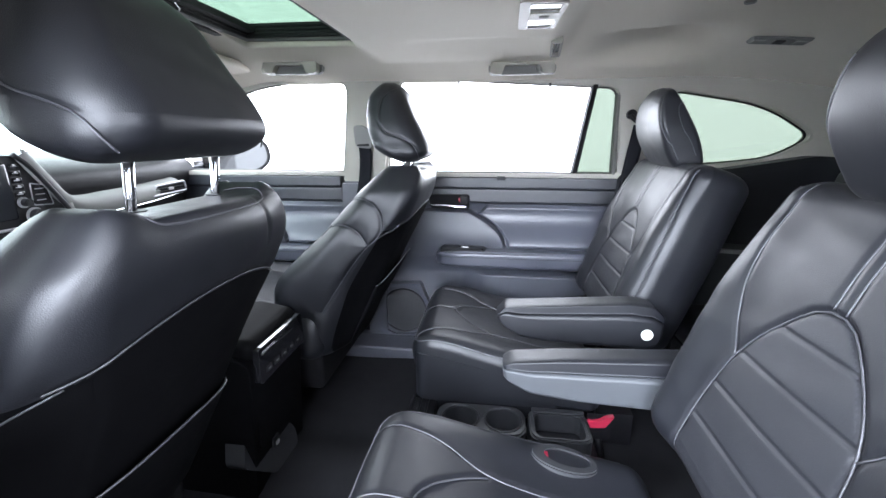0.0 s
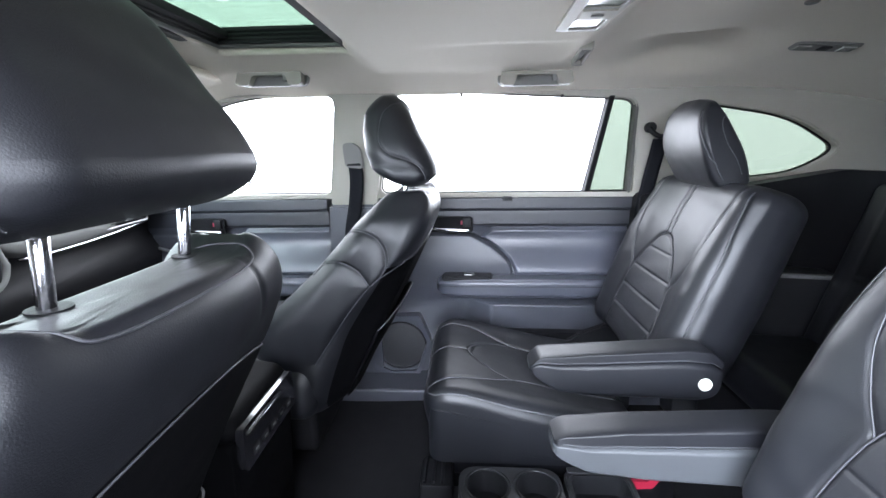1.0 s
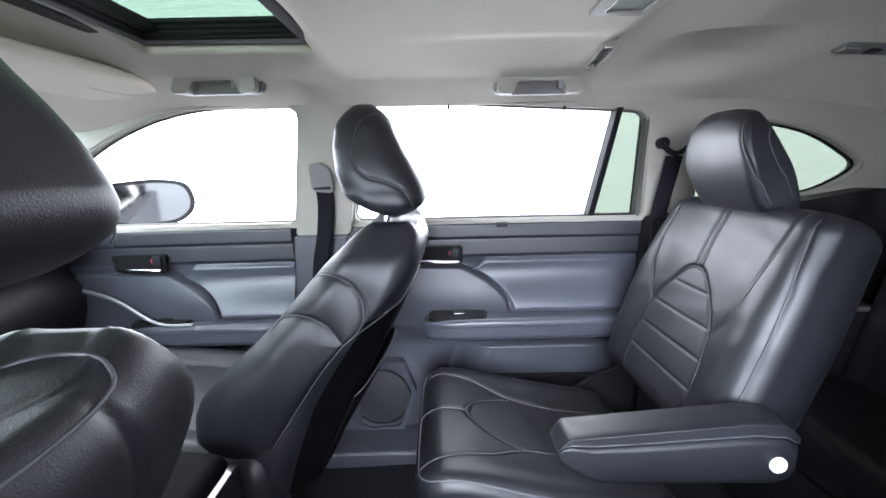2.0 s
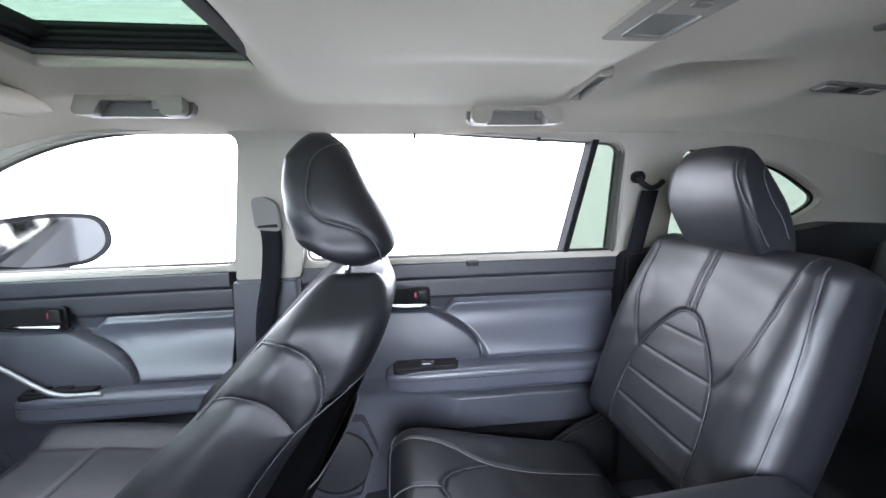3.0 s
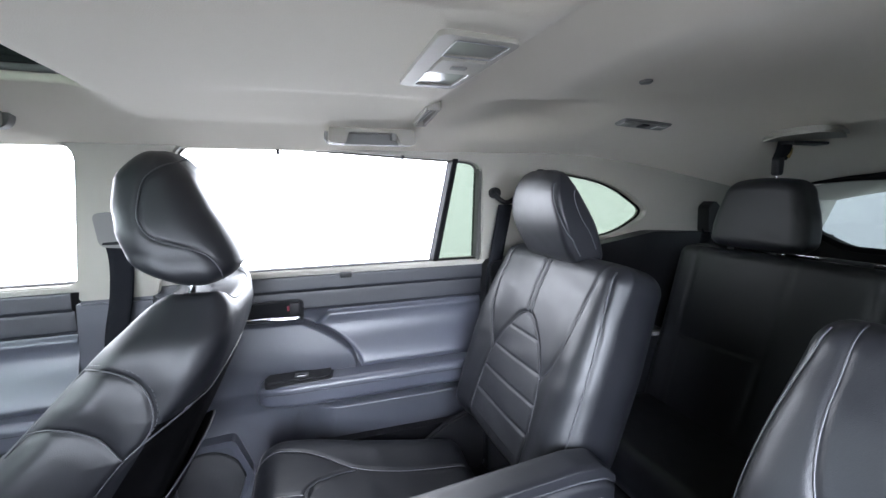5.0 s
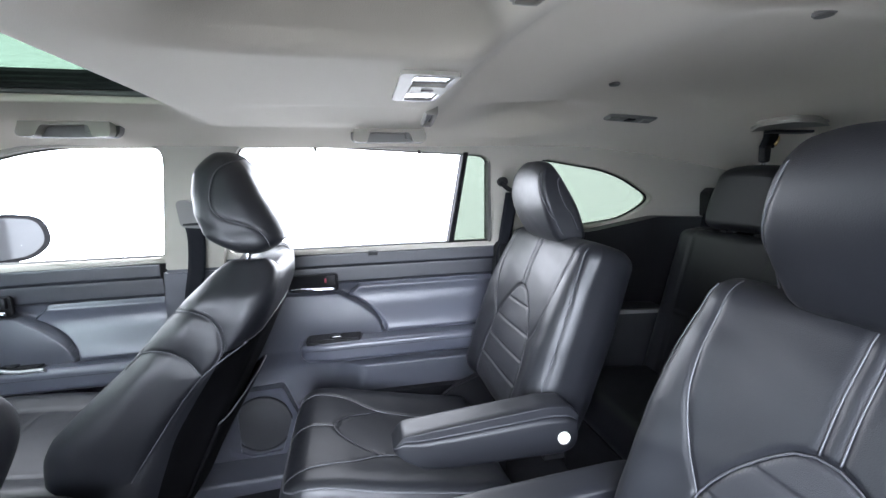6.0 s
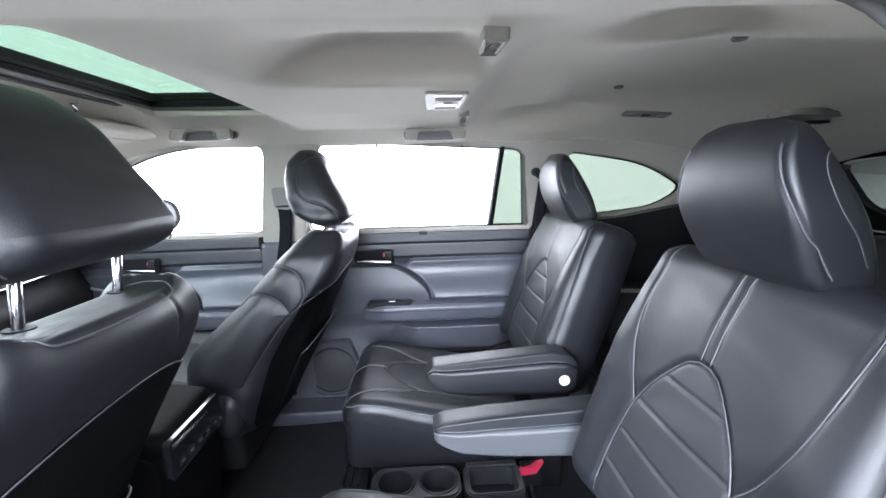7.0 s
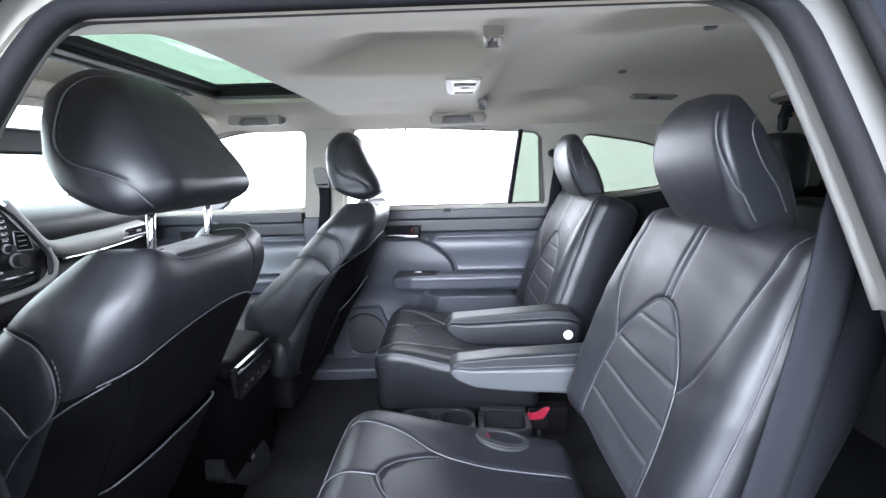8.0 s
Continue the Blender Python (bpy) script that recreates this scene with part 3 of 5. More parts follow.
def front_seat(name, label, x, yc, dz=0.0, head_dz=0.0, head_half=0.103, head_deep=0.059, lip_mid=0.465, post_y=0.0):
    """A front seat with swept side bolsters and a saddle under the headrest, seen mostly from behind and from the side."""
    seat = thing(name, label, "car seat", (x, yc, dz), "front seats")
    dims = (0.230, 0.100, 0.300, 0.050, 0.036)
    hw, hd, hh, r, re = dims
    hem_z = lambda u: 0.688 - 0.050 * u * u
    # arched seams over the bolsters, and the seam that parts the bolster from the back
    arch = [(-0.222, 0.630), (-0.205, 0.665), (-0.170, 0.700), (-0.130, 0.716), (-0.095, 0.717), (-0.065, 0.702), (-0.048, 0.675), (-0.045, 0.638), (-0.062, 0.608), (-0.085, 0.588)]
    under = [(-0.245, 0.605), (-0.210, 0.632), (-0.173, 0.645), (-0.140, 0.642), (-0.110, 0.624), (-0.085, 0.588)]
    cheek = [(-0.006, 0.640), (-0.045, 0.618), (-0.085, 0.588), (-0.133, 0.530), (-0.178, 0.465), (-0.235, 0.380)]
    low = 0.215

    store = {}

    def crest(u):
        """The top edge: a saddle between two rounded ears."""
        u = np.abs(u)
        return 0.792 + 0.016 * sstep(u, 0.52, 0.80) - 0.034 * sstep(u, 0.80, 1.0)

    def skin(u, k, z, cut=True):
        """u: across, -1 to 1; k: from the front (0) to the rear (1); z: height."""
        u, k, z = np.broadcast_arrays(*(np.asarray(v, float) for v in (u, k, z)))
        a = np.abs(u)
        xf = FRONT_OF(z) + 0.10 * (1 - sstep(a, 0.40, 0.82)) * (1 - sstep(z, 0.62, 0.78)) + 0.03 * (1 - sstep(a, 0.5, 0.9)) * sstep(z, 0.62, 0.78)
        xr = REAR_OF(z) + 0.010 - 0.020 * u * u
        rear = sstep(k, 0.75, 0.97)
        if cut:
            xr = xr - rear * 0.0030 * np.exp(-((z - hem_z(u)) / 0.0045) ** 2) - rear * 0.0035 * (1 - sstep(z, hem_z(u) - 0.012, hem_z(u) - 0.001))
            xr = xr + 0.0011 * np.sin(u * 6 + 3 * np.sin(z * 15)) * np.sin(z * 21 + 2)
            xr = xr - 0.0030 * np.exp(-((u - 0.47 - 0.05 * (0.79 - z)) / 0.028) ** 2) * sstep(z, 0.705, 0.75)
        x = xf + k * (xr - xf)
        y = u * HALF_OF(z) * (1 - 0.26 * sstep(k, CHEEK_OF(z) - 0.02, CHEEK_OF(z) + 0.36)) * (1 - 0.05 * (1 - sstep(k, 0.0, 0.35)))
        if cut:
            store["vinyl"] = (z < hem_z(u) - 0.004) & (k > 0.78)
            y = y * (1 - 0.006 * np.sin(z * 34 + 9 * k) * np.sin(k * 13 + z * 12) * (1 - rear))
            away = line_dist(x, z, [arch, under, cheek])
            y = y - np.sign(u) * sstep(a, 0.55, 0.9) * (0.0035 * np.exp(-(away / 0.004) ** 2) + 0.005 * np.exp(-(away / 0.022) ** 2))
        return x, y, z

    def back(Y, H, D, cut=True):
        Y, H, D = (np.asarray(v, float) for v in (Y, H, D))
        u = Y / hw
        return skin(u, (D / hd + 1) / 2, low + (H / hh + 1) / 2 * (crest(u) - low), cut)

    ob = part("backrest", soft_block("backrest", *dims, back, 300, 190), LEATHER, seat, "black leather backrest with swept bolsters")
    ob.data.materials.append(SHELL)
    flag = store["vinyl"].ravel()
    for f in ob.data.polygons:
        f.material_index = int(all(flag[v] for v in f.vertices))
    edge_k = lambda u: (-front_d(np.asarray(u, float) * hw, 0.0 * np.asarray(u, float), *dims) / hd + 1) / 2

    def side_points(line, s, n=60, lift=0.0004):
        """Points on one side of the backrest through a few (x, z)."""
        p = smooth_line(line, n)
        xf = skin(np.full(n, 0.95), np.zeros(n), p[:, 1], False)[0]
        xr = skin(np.full(n, 0.95), np.ones(n), p[:, 1], False)[0]
        k = np.clip((p[:, 0] - xf) / (xr - xf), 0.03, 0.97)
        u = s * (side_y_of(0.0 * k, (2 * k - 1) * hd, *dims) / hw + (lift - 0.0055) / hw)
        return np.stack(skin(u, k, p[:, 1], False), -1)

    for s in (-1, 1):
        for line in (arch, under, cheek):
            part("seam", tube("seam", side_points(line, s), 0.0012, 6), THREAD, ob)
        stitching("stitching", side_points([(a + 0.006, b + 0.006) for a, b in arch], s), ob)
    u = np.linspace(-0.95, 0.95, 70)
    hem = np.stack(skin(u, edge_k(u), hem_z(u), False), -1)
    part("hem", tube("hem", hem + np.array([0.0005, 0, 0]), 0.0012, 6), THREAD, ob, "seam across the back, greyed for its highlight")
    # piping round the saddle
    ring = smooth_line([(-0.50, 0.10, 0), (-0.62, 0.30, 0), (-0.66, 0.62, 0), (-0.62, 0.86, 0), (-0.48, 0.93, 0), (0.0, 0.94, 0), (0.48, 0.93, 0), (0.62, 0.86, 0), (0.66, 0.62, 0), (0.62, 0.30, 0), (0.50, 0.10, 0)], 90)
    inset = np.clip(hd * (1 - np.abs(2 * ring[:, 1] - 1)), 0, re)
    drop = re - np.sqrt(np.maximum(re * re - (re - inset) ** 2, 0))
    part("top_piping", tube("top_piping", np.stack(skin(ring[:, 0], ring[:, 1], crest(ring[:, 0]) - drop, False), -1), 0.0014, 6), THREAD, ob)
    # plain vinyl panel below the hem
    u, v = np.meshgrid(np.linspace(-0.86, 0.86, 50), np.linspace(0, 1, 60))
    zz = 0.235 + v * (hem_z(u) - 0.003 - 0.235)
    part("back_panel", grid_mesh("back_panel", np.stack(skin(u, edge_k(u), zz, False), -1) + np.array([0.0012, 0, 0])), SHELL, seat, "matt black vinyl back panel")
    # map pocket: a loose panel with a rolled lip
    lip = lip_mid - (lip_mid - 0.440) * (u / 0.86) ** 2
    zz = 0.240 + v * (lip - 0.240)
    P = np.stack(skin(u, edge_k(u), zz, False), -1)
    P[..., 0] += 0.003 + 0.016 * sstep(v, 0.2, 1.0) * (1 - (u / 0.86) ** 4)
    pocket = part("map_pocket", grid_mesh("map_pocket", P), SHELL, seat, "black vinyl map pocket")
    pocket.modifiers.new("thick", "SOLIDIFY").thickness = 0.004
    part("pocket_lip", tube("pocket_lip", P[-1] + np.array([0.0, 0, 0.001]), 0.0018, 8), THREAD, pocket, "rolled pocket lip")
    # headrest
    dims_h = (0.142, head_deep, head_half, 0.050, 0.048)

    def head(Y, H, D, cut=True):
        Y, H, D = (np.asarray(v, float) for v in (Y, H, D))
        k = (D / head_deep + 1) / 2
        taper = 1 - 0.30 * sstep(H, -0.05, 0.115) + 0.10 * sstep(-H, 0.05, 0.105)
        d = -0.003 + (1 - k) * NOSE_OF(H / head_half) + k * TAIL_OF(H / head_half) + 0.006 * np.cos(Y * 8)
        if cut:
            d = d + 0.0008 * np.sin(Y * 37 + 3 * np.sin(H * 41)) * np.sin(H * 33 + 1)
            away = line_dist(-0.012 + d, 0.927 + H, [panel])
            taper = taper - 0.016 * np.exp(-(away / 0.004) ** 2) * sstep(np.abs(Y), 0.07, 0.12)
        return -0.012 + d, Y * taper, 0.952 + head_dz + H - 0.010 * sstep(np.abs(Y), 0.05, 0.14) * sstep(H, 0.05, 0.11)

    panel = smooth_line([(-0.004, 1.028), (-0.034, 1.020), (-0.056, 0.994), (-0.065, 0.955), (-0.063, 0.922), (-0.042, 0.897), (0.000, 0.882), (0.028, 0.868), (0.044, 0.845), (0.046, 0.826)], 40)
    head_ob = part("headrest", soft_block("headrest", *dims_h, head, 220, 120), LEATHER, seat, "black leather headrest")
    ph = np.clip(panel[:, 1] - 0.927, -head_half + 0.012, head_half - 0.012)
    for s in (-1, 1):
        pd = depth_for(head, 0.125 * s, ph, panel[:, 0])
        py = s * (side_y_of(ph, pd, *dims_h) + 0.0002)
        part("seam", tube("seam", np.stack(head(py, ph, pd, False), -1), 0.0012, 6), THREAD, head_ob)
        post = part("headrest_post", tube("headrest_post", [(-0.022, post_y + 0.075 * s, 0.74), (-0.013, post_y + 0.075 * s, 0.80), (0.000, post_y + 0.075 * s, 0.90)], 0.0060, 14), CHROME, seat, "chrome headrest post")
        part("collar", slab("collar", [(0.018 * math.cos(a) - 0.012, post_y + 0.075 * s + 0.016 * math.sin(a)) for a in np.linspace(0, 2 * math.pi, 24, endpoint=False)], 0.782, 0.7935, "z", 0.003), BLACKPL, post)
    # cushion
    cd = (0.245, 0.075, 0.26, 0.05, 0.05)

    def cush(Y, H, D, cut=True):
        Y, H, D = (np.asarray(v, float) for v in (Y, H, D))
        top = sstep(-D, 0.0, 0.05)
        d = D - top * 0.02 * np.exp(-((np.abs(Y) - 0.2) / 0.05) ** 2) + top * 0.01 * np.exp(-((H - 0.1) / 0.12) ** 2)
        if cut:
            d = d + top * 0.004 * np.exp(-(line_dist(Y, H, [[(-0.14, -0.26), (-0.13, 0.26)], [(0.14, -0.26), (0.13, 0.26)], [(-0.14, -0.10), (0.14, -0.10)]]) / 0.0045) ** 2)
        return -0.50 + H, Y, 0.30 - d - 0.06 * H
    part("seat_cushion", soft_block("seat_cushion", *cd, cush, 140, 80), LEATHER, seat, "black leather seat cushion")
    # base and rails darker than the captain's chairs', for the shade near the floor
    part("cushion_base", box("cushion_base", (-0.70, -0.20, 0.10), (-0.26, 0.20, 0.25), 0.02, 3), RUBBER, seat, "black plastic seat base")
    for s in (-1, 1):
        rail = part("seat_rail", box("seat_rail", (-0.80, 0.19 * s - 0.025, 0.012), (-0.44, 0.19 * s + 0.025, 0.11), 0.006), RUBBER, seat, "black seat rail")
        part("rail_cover", slab("rail_cover", [(-0.46, 0.012), (-0.385, 0.012), (-0.376, 0.03), (-0.39, 0.07), (-0.44, 0.09), (-0.46, 0.08)], 0.19 * s - 0.032, 0.19 * s + 0.032, "y", 0.012, 3), BLACKPL, rail, "black plastic rail end cover")
        part("clip", box("clip", (-0.384, 0.19 * s - 0.008, 0.034), (-0.372, 0.19 * s + 0.008, 0.05), 0.003), SATIN, rail)
    return seat


# ---- the cabin shell ----
def side_y(x, z):
    """The inner face of the right side: leans in above the belt and bows in plan."""
    bow = 0.030 * ((x - 0.1) / 1.2) ** 2
    return 0.735 - bow - 0.34 * max(0.0, z - 0.775)


def rounded(pts, r, n=6):
    """Rounds the corners of an outline; r: one radius or one a corner."""
    out = []
    k = len(pts)
    for i in range(k):
        p, a, b = Vector(pts[i]), Vector(pts[i - 1]), Vector(pts[(i + 1) % k])
        rr = r[i] if isinstance(r, (list, tuple)) else r
        da, db = (a - p), (b - p)
        rr = min(rr, da.length * 0.49, db.length * 0.49)
        s, e = p + da.normalized() * rr, p + db.normalized() * rr
        for j in range(n + 1):
            t = j / n
            out.append(tuple((1 - t) ** 2 * s + 2 * t * (1 - t) * p + t * t * e))
    return out


def finer(loop, step=0.03):
    out = []
    for a, b in zip(loop, loop[1:] + loop[:1]):
        k = max(1, int(math.dist(a, b) / step))
        out += [(a[0] + (b[0] - a[0]) * j / k, a[1] + (b[1] - a[1]) * j / k) for j in range(k)]
    return out


BELT = 0.772
WIN_FRONT = rounded([(-1.42, BELT), (-0.603, BELT), (-0.530, 1.097), (-0.84, 1.092), (-1.08, 1.01)], [0.03, 0.02, 0.05, 0.12, 0.2])
WIN_REAR = rounded([(-0.425, BELT), (0.452, BELT), (0.404, 1.067), (-0.10, 1.095), (-0.348, 1.101)], [0.03, 0.02, 0.04, 0.02, 0.045])
WIN_QUARTER = rounded([(0.60, 0.800), (0.80, 0.814), (0.96, 0.834), (1.062, 0.908), (0.88, 1.008), (0.57, 1.058)], [0.03, 0.05, 0.08, 0.05, 0.16, 0.05])


def side_warp(sign):
    return lambda x, y, z: (x, sign * (side_y(x, z) + y), z)


def shell():
    holes = [finer(h) for h in (WIN_FRONT, WIN_REAR, WIN_QUARTER)]
    outer = finer([(-1.75, 0.755), (1.95, 0.755), (1.95, 1.09), (-0.80, 1.125), (-1.10, 1.09), (-1.75, 0.78)])
    w = part("wall_right", slab("wall_right", outer, 0.0, 0.05, "y", 0.004, 2, holes, side_warp(1)), TRIM, None)
    tagged(w, "light grey trimmed side of the cabin with pillars and window openings", "car body side", kind="structure")
    for nm, loop in (("front", WIN_FRONT), ("rear", WIN_REAR), ("quarter", WIN_QUARTER)):
        pts = [(x, side_y(x, z) + 0.03, z) for x, z in finer(loop, 0.02)]
        part("window_seal", tube("window_seal", pts, 0.005, 8, True), DIMGREY if nm != "quarter" else RUBBER, w, "slim window seal")
    low = part("wall_right_lower", box("wall_right_lower", (-1.75, 0.80, 0.0), (1.95, 0.86, 0.755), 0.0), BLACKPL, None)
    tagged(low, "black plastic lower cabin side behind the door panels", "car body side", kind="structure")

    # floor and sill
    n = 60
    X, Y = np.meshgrid(np.linspace(-1.7, 1.95, 90), np.linspace(-0.80, 0.80, n), indexing="ij")
    Z = 0.0 + 0.006 * np.sin(X * 9) * np.sin(Y * 7) + 0.035 * np.exp(-(Y / 0.10) ** 2)
    fl = part("floor", grid_mesh("floor", np.stack([X, Y, Z], -1)), CARPET, None)
    fl.modifiers.new("thick", "SOLIDIFY").thickness = 0.03
    tagged(fl, "black carpeted cabin floor", "floor", kind="structure")
    for s in (-1, 1):
        sill = part("sill_trim", box("sill_trim", (-1.6, 0.60 if s > 0 else -0.80, 0.0), (0.62, 0.80 if s > 0 else -0.64, 0.075), 0.012, 3), DOOR, None)
        tagged(sill, "dark grey plastic door sill trim", "sill trim", kind="structure")

    # headliner with a hole for the sunroof
    X, Y = np.meshgrid(np.linspace(-1.12, 1.95, 250), np.linspace(-0.64, 0.64, 130), indexing="ij")
    P = np.stack([X, Y, head_z(X, Y)], -1)
    r, c = X.shape
    idx = np.arange(r * c).reshape(r, c)
    q = np.stack([idx[:-1, :-1], idx[:-1, 1:], idx[1:, 1:], idx[1:, :-1]], -1).reshape(-1, 4)
    mx, my = (X[:-1, :-1] + X[1:, 1:]).ravel() / 2, (Y[:-1, :-1] + Y[1:, 1:]).ravel() / 2
    keep = ~((mx > ROOF[0]) & (mx < ROOF[1]) & (np.abs(my) < ROOF[2]))
    ce = part("ceiling", mesh_from("ceiling", P.reshape(-1, 3).tolist(), q[keep].tolist()), LINER, None)
    mod = ce.modifiers.new("thick", "SOLIDIFY")
    mod.thickness, mod.offset = 0.03, -1
    tagged(ce, "light grey cloth headliner with raised coffers", "ceiling", kind="structure")


ROOF = (-0.74, -0.40, 0.36)


def head_z(X, Y):
    X, Y = np.asarray(X, float), np.asarray(Y, float)
    A = np.abs(Y)
    z = 1.178 - 0.035 * (Y / 0.4) ** 2
    # a lowered middle as far as the rails, closed by straight steps before and behind, with a coffer on either side
    pad = sstep(X, -0.40, -0.345) * (1 - sstep(X, 0.11, 0.20))
    drop = np.maximum(z - 1.128, 0.0) * (1 - sstep(A, 0.40, 0.56) * 0.5)
    scoop = sstep(X, -0.30, -0.06) * (1 - sstep(X, 0.07, 0.17)) * sstep(A, 0.150, 0.235) * (1 - sstep(A, 0.30, 0.50))
    z = z - drop * pad * (1 - scoop * np.where(Y < 0, 1.0, 0.30)) + 0.010 * scoop * (Y < 0)
    z = z + 0.012 * (1 - sstep(X, -0.43, -0.38)) * (1 - sstep(np.abs(Y), 0.36, 0.46))
    z = z + 0.018 * sstep(X, 0.35, 0.50) * (1 - sstep(X, 0.80, 1.1)) * (1 - sstep(np.abs(Y), 0.20, 0.34))
    z = z + 0.038 * sstep(X, 0.20, 0.42) * (1 - sstep(X, 0.44, 0.64)) * sstep(np.abs(Y), 0.26, 0.35) * (1 - sstep(np.abs(Y), 0.44, 0.55))
    z = z - 0.060 * (1 - sstep(X, -1.15, -0.78)) - 0.16 * sstep(X, 0.6, 1.95)
    return z


# ---- doors, right side ----
def door_panel(name, label, x0, x1, dx, front):
    """A door's inner panel as one moulded sheet with its own parts. dx shifts the pattern along the car."""
    door = thing(name, label, "car door", (0, 0, 0), "right doors", "structure")
    door.location.z = -0.047
    X, Z = np.meshgrid(np.linspace(x0, x1, 220), np.linspace(0.08 + 0.047, 0.812, 190), indexing="ij")
    U = X - dx
    bow = 0.030 * ((X - 0.1) / 1.2) ** 2
    Yf = 0.742 - bow + 0.0 * X
    # the ledge under the glass, and the band with the handle set back below it
    Yf = Yf + 0.010 * (1 - sstep(Z, 0.752, 0.758)) + 0.018 * sstep(Z, 0.798, 0.815)
    Yf = Yf + 0.004 * np.exp(-((Z - 0.755) / 0.003) ** 2)
    # the carrier in front of the arch stands proud and swells downwards
    archx = 0.05 - 0.10 * (np.clip(Z - 0.517, 0, 1) / 0.125) ** 2.2
    carrier = sstep(archx - U, -0.003, 0.006) * (1 - sstep(Z, 0.664, 0.674))
    swell = 0.040 * sstep(U, -0.48, -0.02) * np.exp(-((Z - 0.56) / 0.13) ** 2)
    Yf = Yf + 0.010 * (1 - sstep(Z, 0.66, 0.70)) - carrier * sstep(Z, 0.40, 0.48) * (0.010 + swell)
    # the scooped insert behind the arch
    ins = sstep(U - archx, -0.003, 0.006) * (1 - sstep(Z, 0.694, 0.702)) * sstep(Z, 0.51, 0.525)
    Yf = Yf + ins * (0.016 - 0.048 * (1 - sstep(Z, 0.515, 0.655)))
    # the lower panel, set back under the armrest, with a lighter step
    low = (1 - sstep(Z, 0.408, 0.440)) * sstep(U, -0.12 - 0.25 * (0.43 - Z), 0.0 - 0.25 * (0.43 - Z))
    Yf = Yf - 0.056 * low
    Yf = Yf - 0.030 * (1 - sstep(Z, 0.10, 0.40)) * (1 - sstep(U, -0.30, -0.12))
    part("panel", grid_mesh("panel", np.stack([X, Yf, Z], -1)), DOOR, door, "dark grey moulded door panel")
    pan = door.children[0].data
    # top faces take a darkened door grey, in place of dark reflections
    pan.materials.append(DOORTOP)
    for f in pan.polygons:
        f.material_index = 1 if f.center.z > 0.700 else 0
    y_at = lambda x, z: float(Yf[np.abs(X[:, 0] - x).argmin(), np.abs(Z[0] - z).argmin()])
    # padded insert laid in the scoop
    u, v = np.meshgrid(np.linspace(0, 1, 70), np.linspace(0, 1, 40), indexing="ij")
    zz = 0.522 + 0.172 * v
    xa = dx + np.maximum(0.056 - 0.10 * (np.clip(zz - 0.517, 0, 1) / 0.125) ** 2.2, -0.075 + 0.051 * np.clip((zz - 0.648) / 0.046, 0, 1))
    xx = xa + (x1 - 0.002 - xa) * u
    edge = np.minimum.reduce([sstep(u, 0, 0.03), sstep(v, 0, 0.10), sstep(1 - v, 0, 0.10)])
    yy = 0.742 - 0.030 * ((xx - 0.1) / 1.2) ** 2 + 0.022 - 0.050 * (1 - sstep(zz, 0.515, 0.655)) - 0.010 * edge - 0.004 * sstep(v, 0.8, 1.0)
    part("padded_insert", grid_mesh("padded_insert", np.stack([xx, yy, zz], -1)), DOORSOFT, door, "soft grey leatherette door insert")
    # armrest
    ax0, ax1 = dx - 0.225, x1 - 0.01
    mid, half = (ax0 + ax1) / 2, (ax1 - ax0) / 2

    def arm(Y, H, D, cut=True):
        Y, H, D = (np.asarray(t, float) for t in (Y, H, D))
        fwd = sstep(-H, half - 0.18, half)
        under = sstep(D, 0.0, 0.03)
        return mid + H, 0.708 + Y + 0.012 * sstep(-H, half - 0.10, half), 0.484 - D * (1 - 0.08 * fwd) + 0.012 * under + 0.004 * np.exp(-((D + 0.012) / 0.003) ** 2) * sstep(-Y, 0.02, 0.04)
    ob = part("armrest", soft_block("armrest", 0.058, 0.041, half, 0.018, 0.034, arm, 110, 90), DOORSOFT, door, "padded grey door armrest")
    for off in (-0.014,):
        p = smooth_line([(-0.0578, h, off) for h in np.linspace(-half + 0.02, half - 0.01, 7)], 40)
        part("seam", tube("seam", np.stack(arm(p[:, 0], p[:, 1], p[:, 2]), -1), 0.0009, 6), BLACKPL, ob)
    part("pull_cup", slab("pull_cup", rounded([(dx - 0.205, 0.662), (dx - 0.030, 0.660), (dx - 0.020, 0.725), (dx - 0.205, 0.725)], 0.014), 0.510, 0.533, "z", 0.007), BLACKPL, door, "black armrest cup with switch")
    part("window_switch", box("window_switch", (dx - 0.13, 0.675, 0.531), (dx - 0.09, 0.697, 0.538), 0.003), GLOSSBLK, door)
    if front:
        part("window_switch", box("window_switch", (dx - 0.18, 0.675, 0.531), (dx - 0.14, 0.697, 0.538), 0.003), GLOSSBLK, door)
        part("silver_strip", tube("silver_strip", smooth_line([(dx - 0.42, 0.71, 0.640), (dx - 0.26, 0.690, 0.601), (dx - 0.12, 0.662, 0.532), (dx - 0.01, 0.657, 0.526)], 30), 0.006, 8), SATIN, door, "satin silver armrest strip")
    # inside handle
    hx, hz = dx - 0.175, 0.708
    hy = y_at(hx, hz) - 0.008
    bez = part("handle_bezel", slab("handle_bezel", rounded([(hx - 0.075, hz - 0.028), (hx + 0.078, hz - 0.031), (hx + 0.078, hz + 0.026), (hx - 0.084, hz + 0.024)], 0.012), hy - 0.006, hy + 0.004, "y", 0.002), RUBBER, door, "black recessed handle bezel")
    rim = rounded([(hx - 0.075, hz - 0.028), (hx + 0.078, hz - 0.031), (hx + 0.078, hz + 0.026), (hx - 0.084, hz + 0.024)], 0.012)
    part("bezel_rim", tube("bezel_rim", [(a, hy - 0.006, b) for a, b in rim], 0.0022, 6, True), BLACKPL, bez)
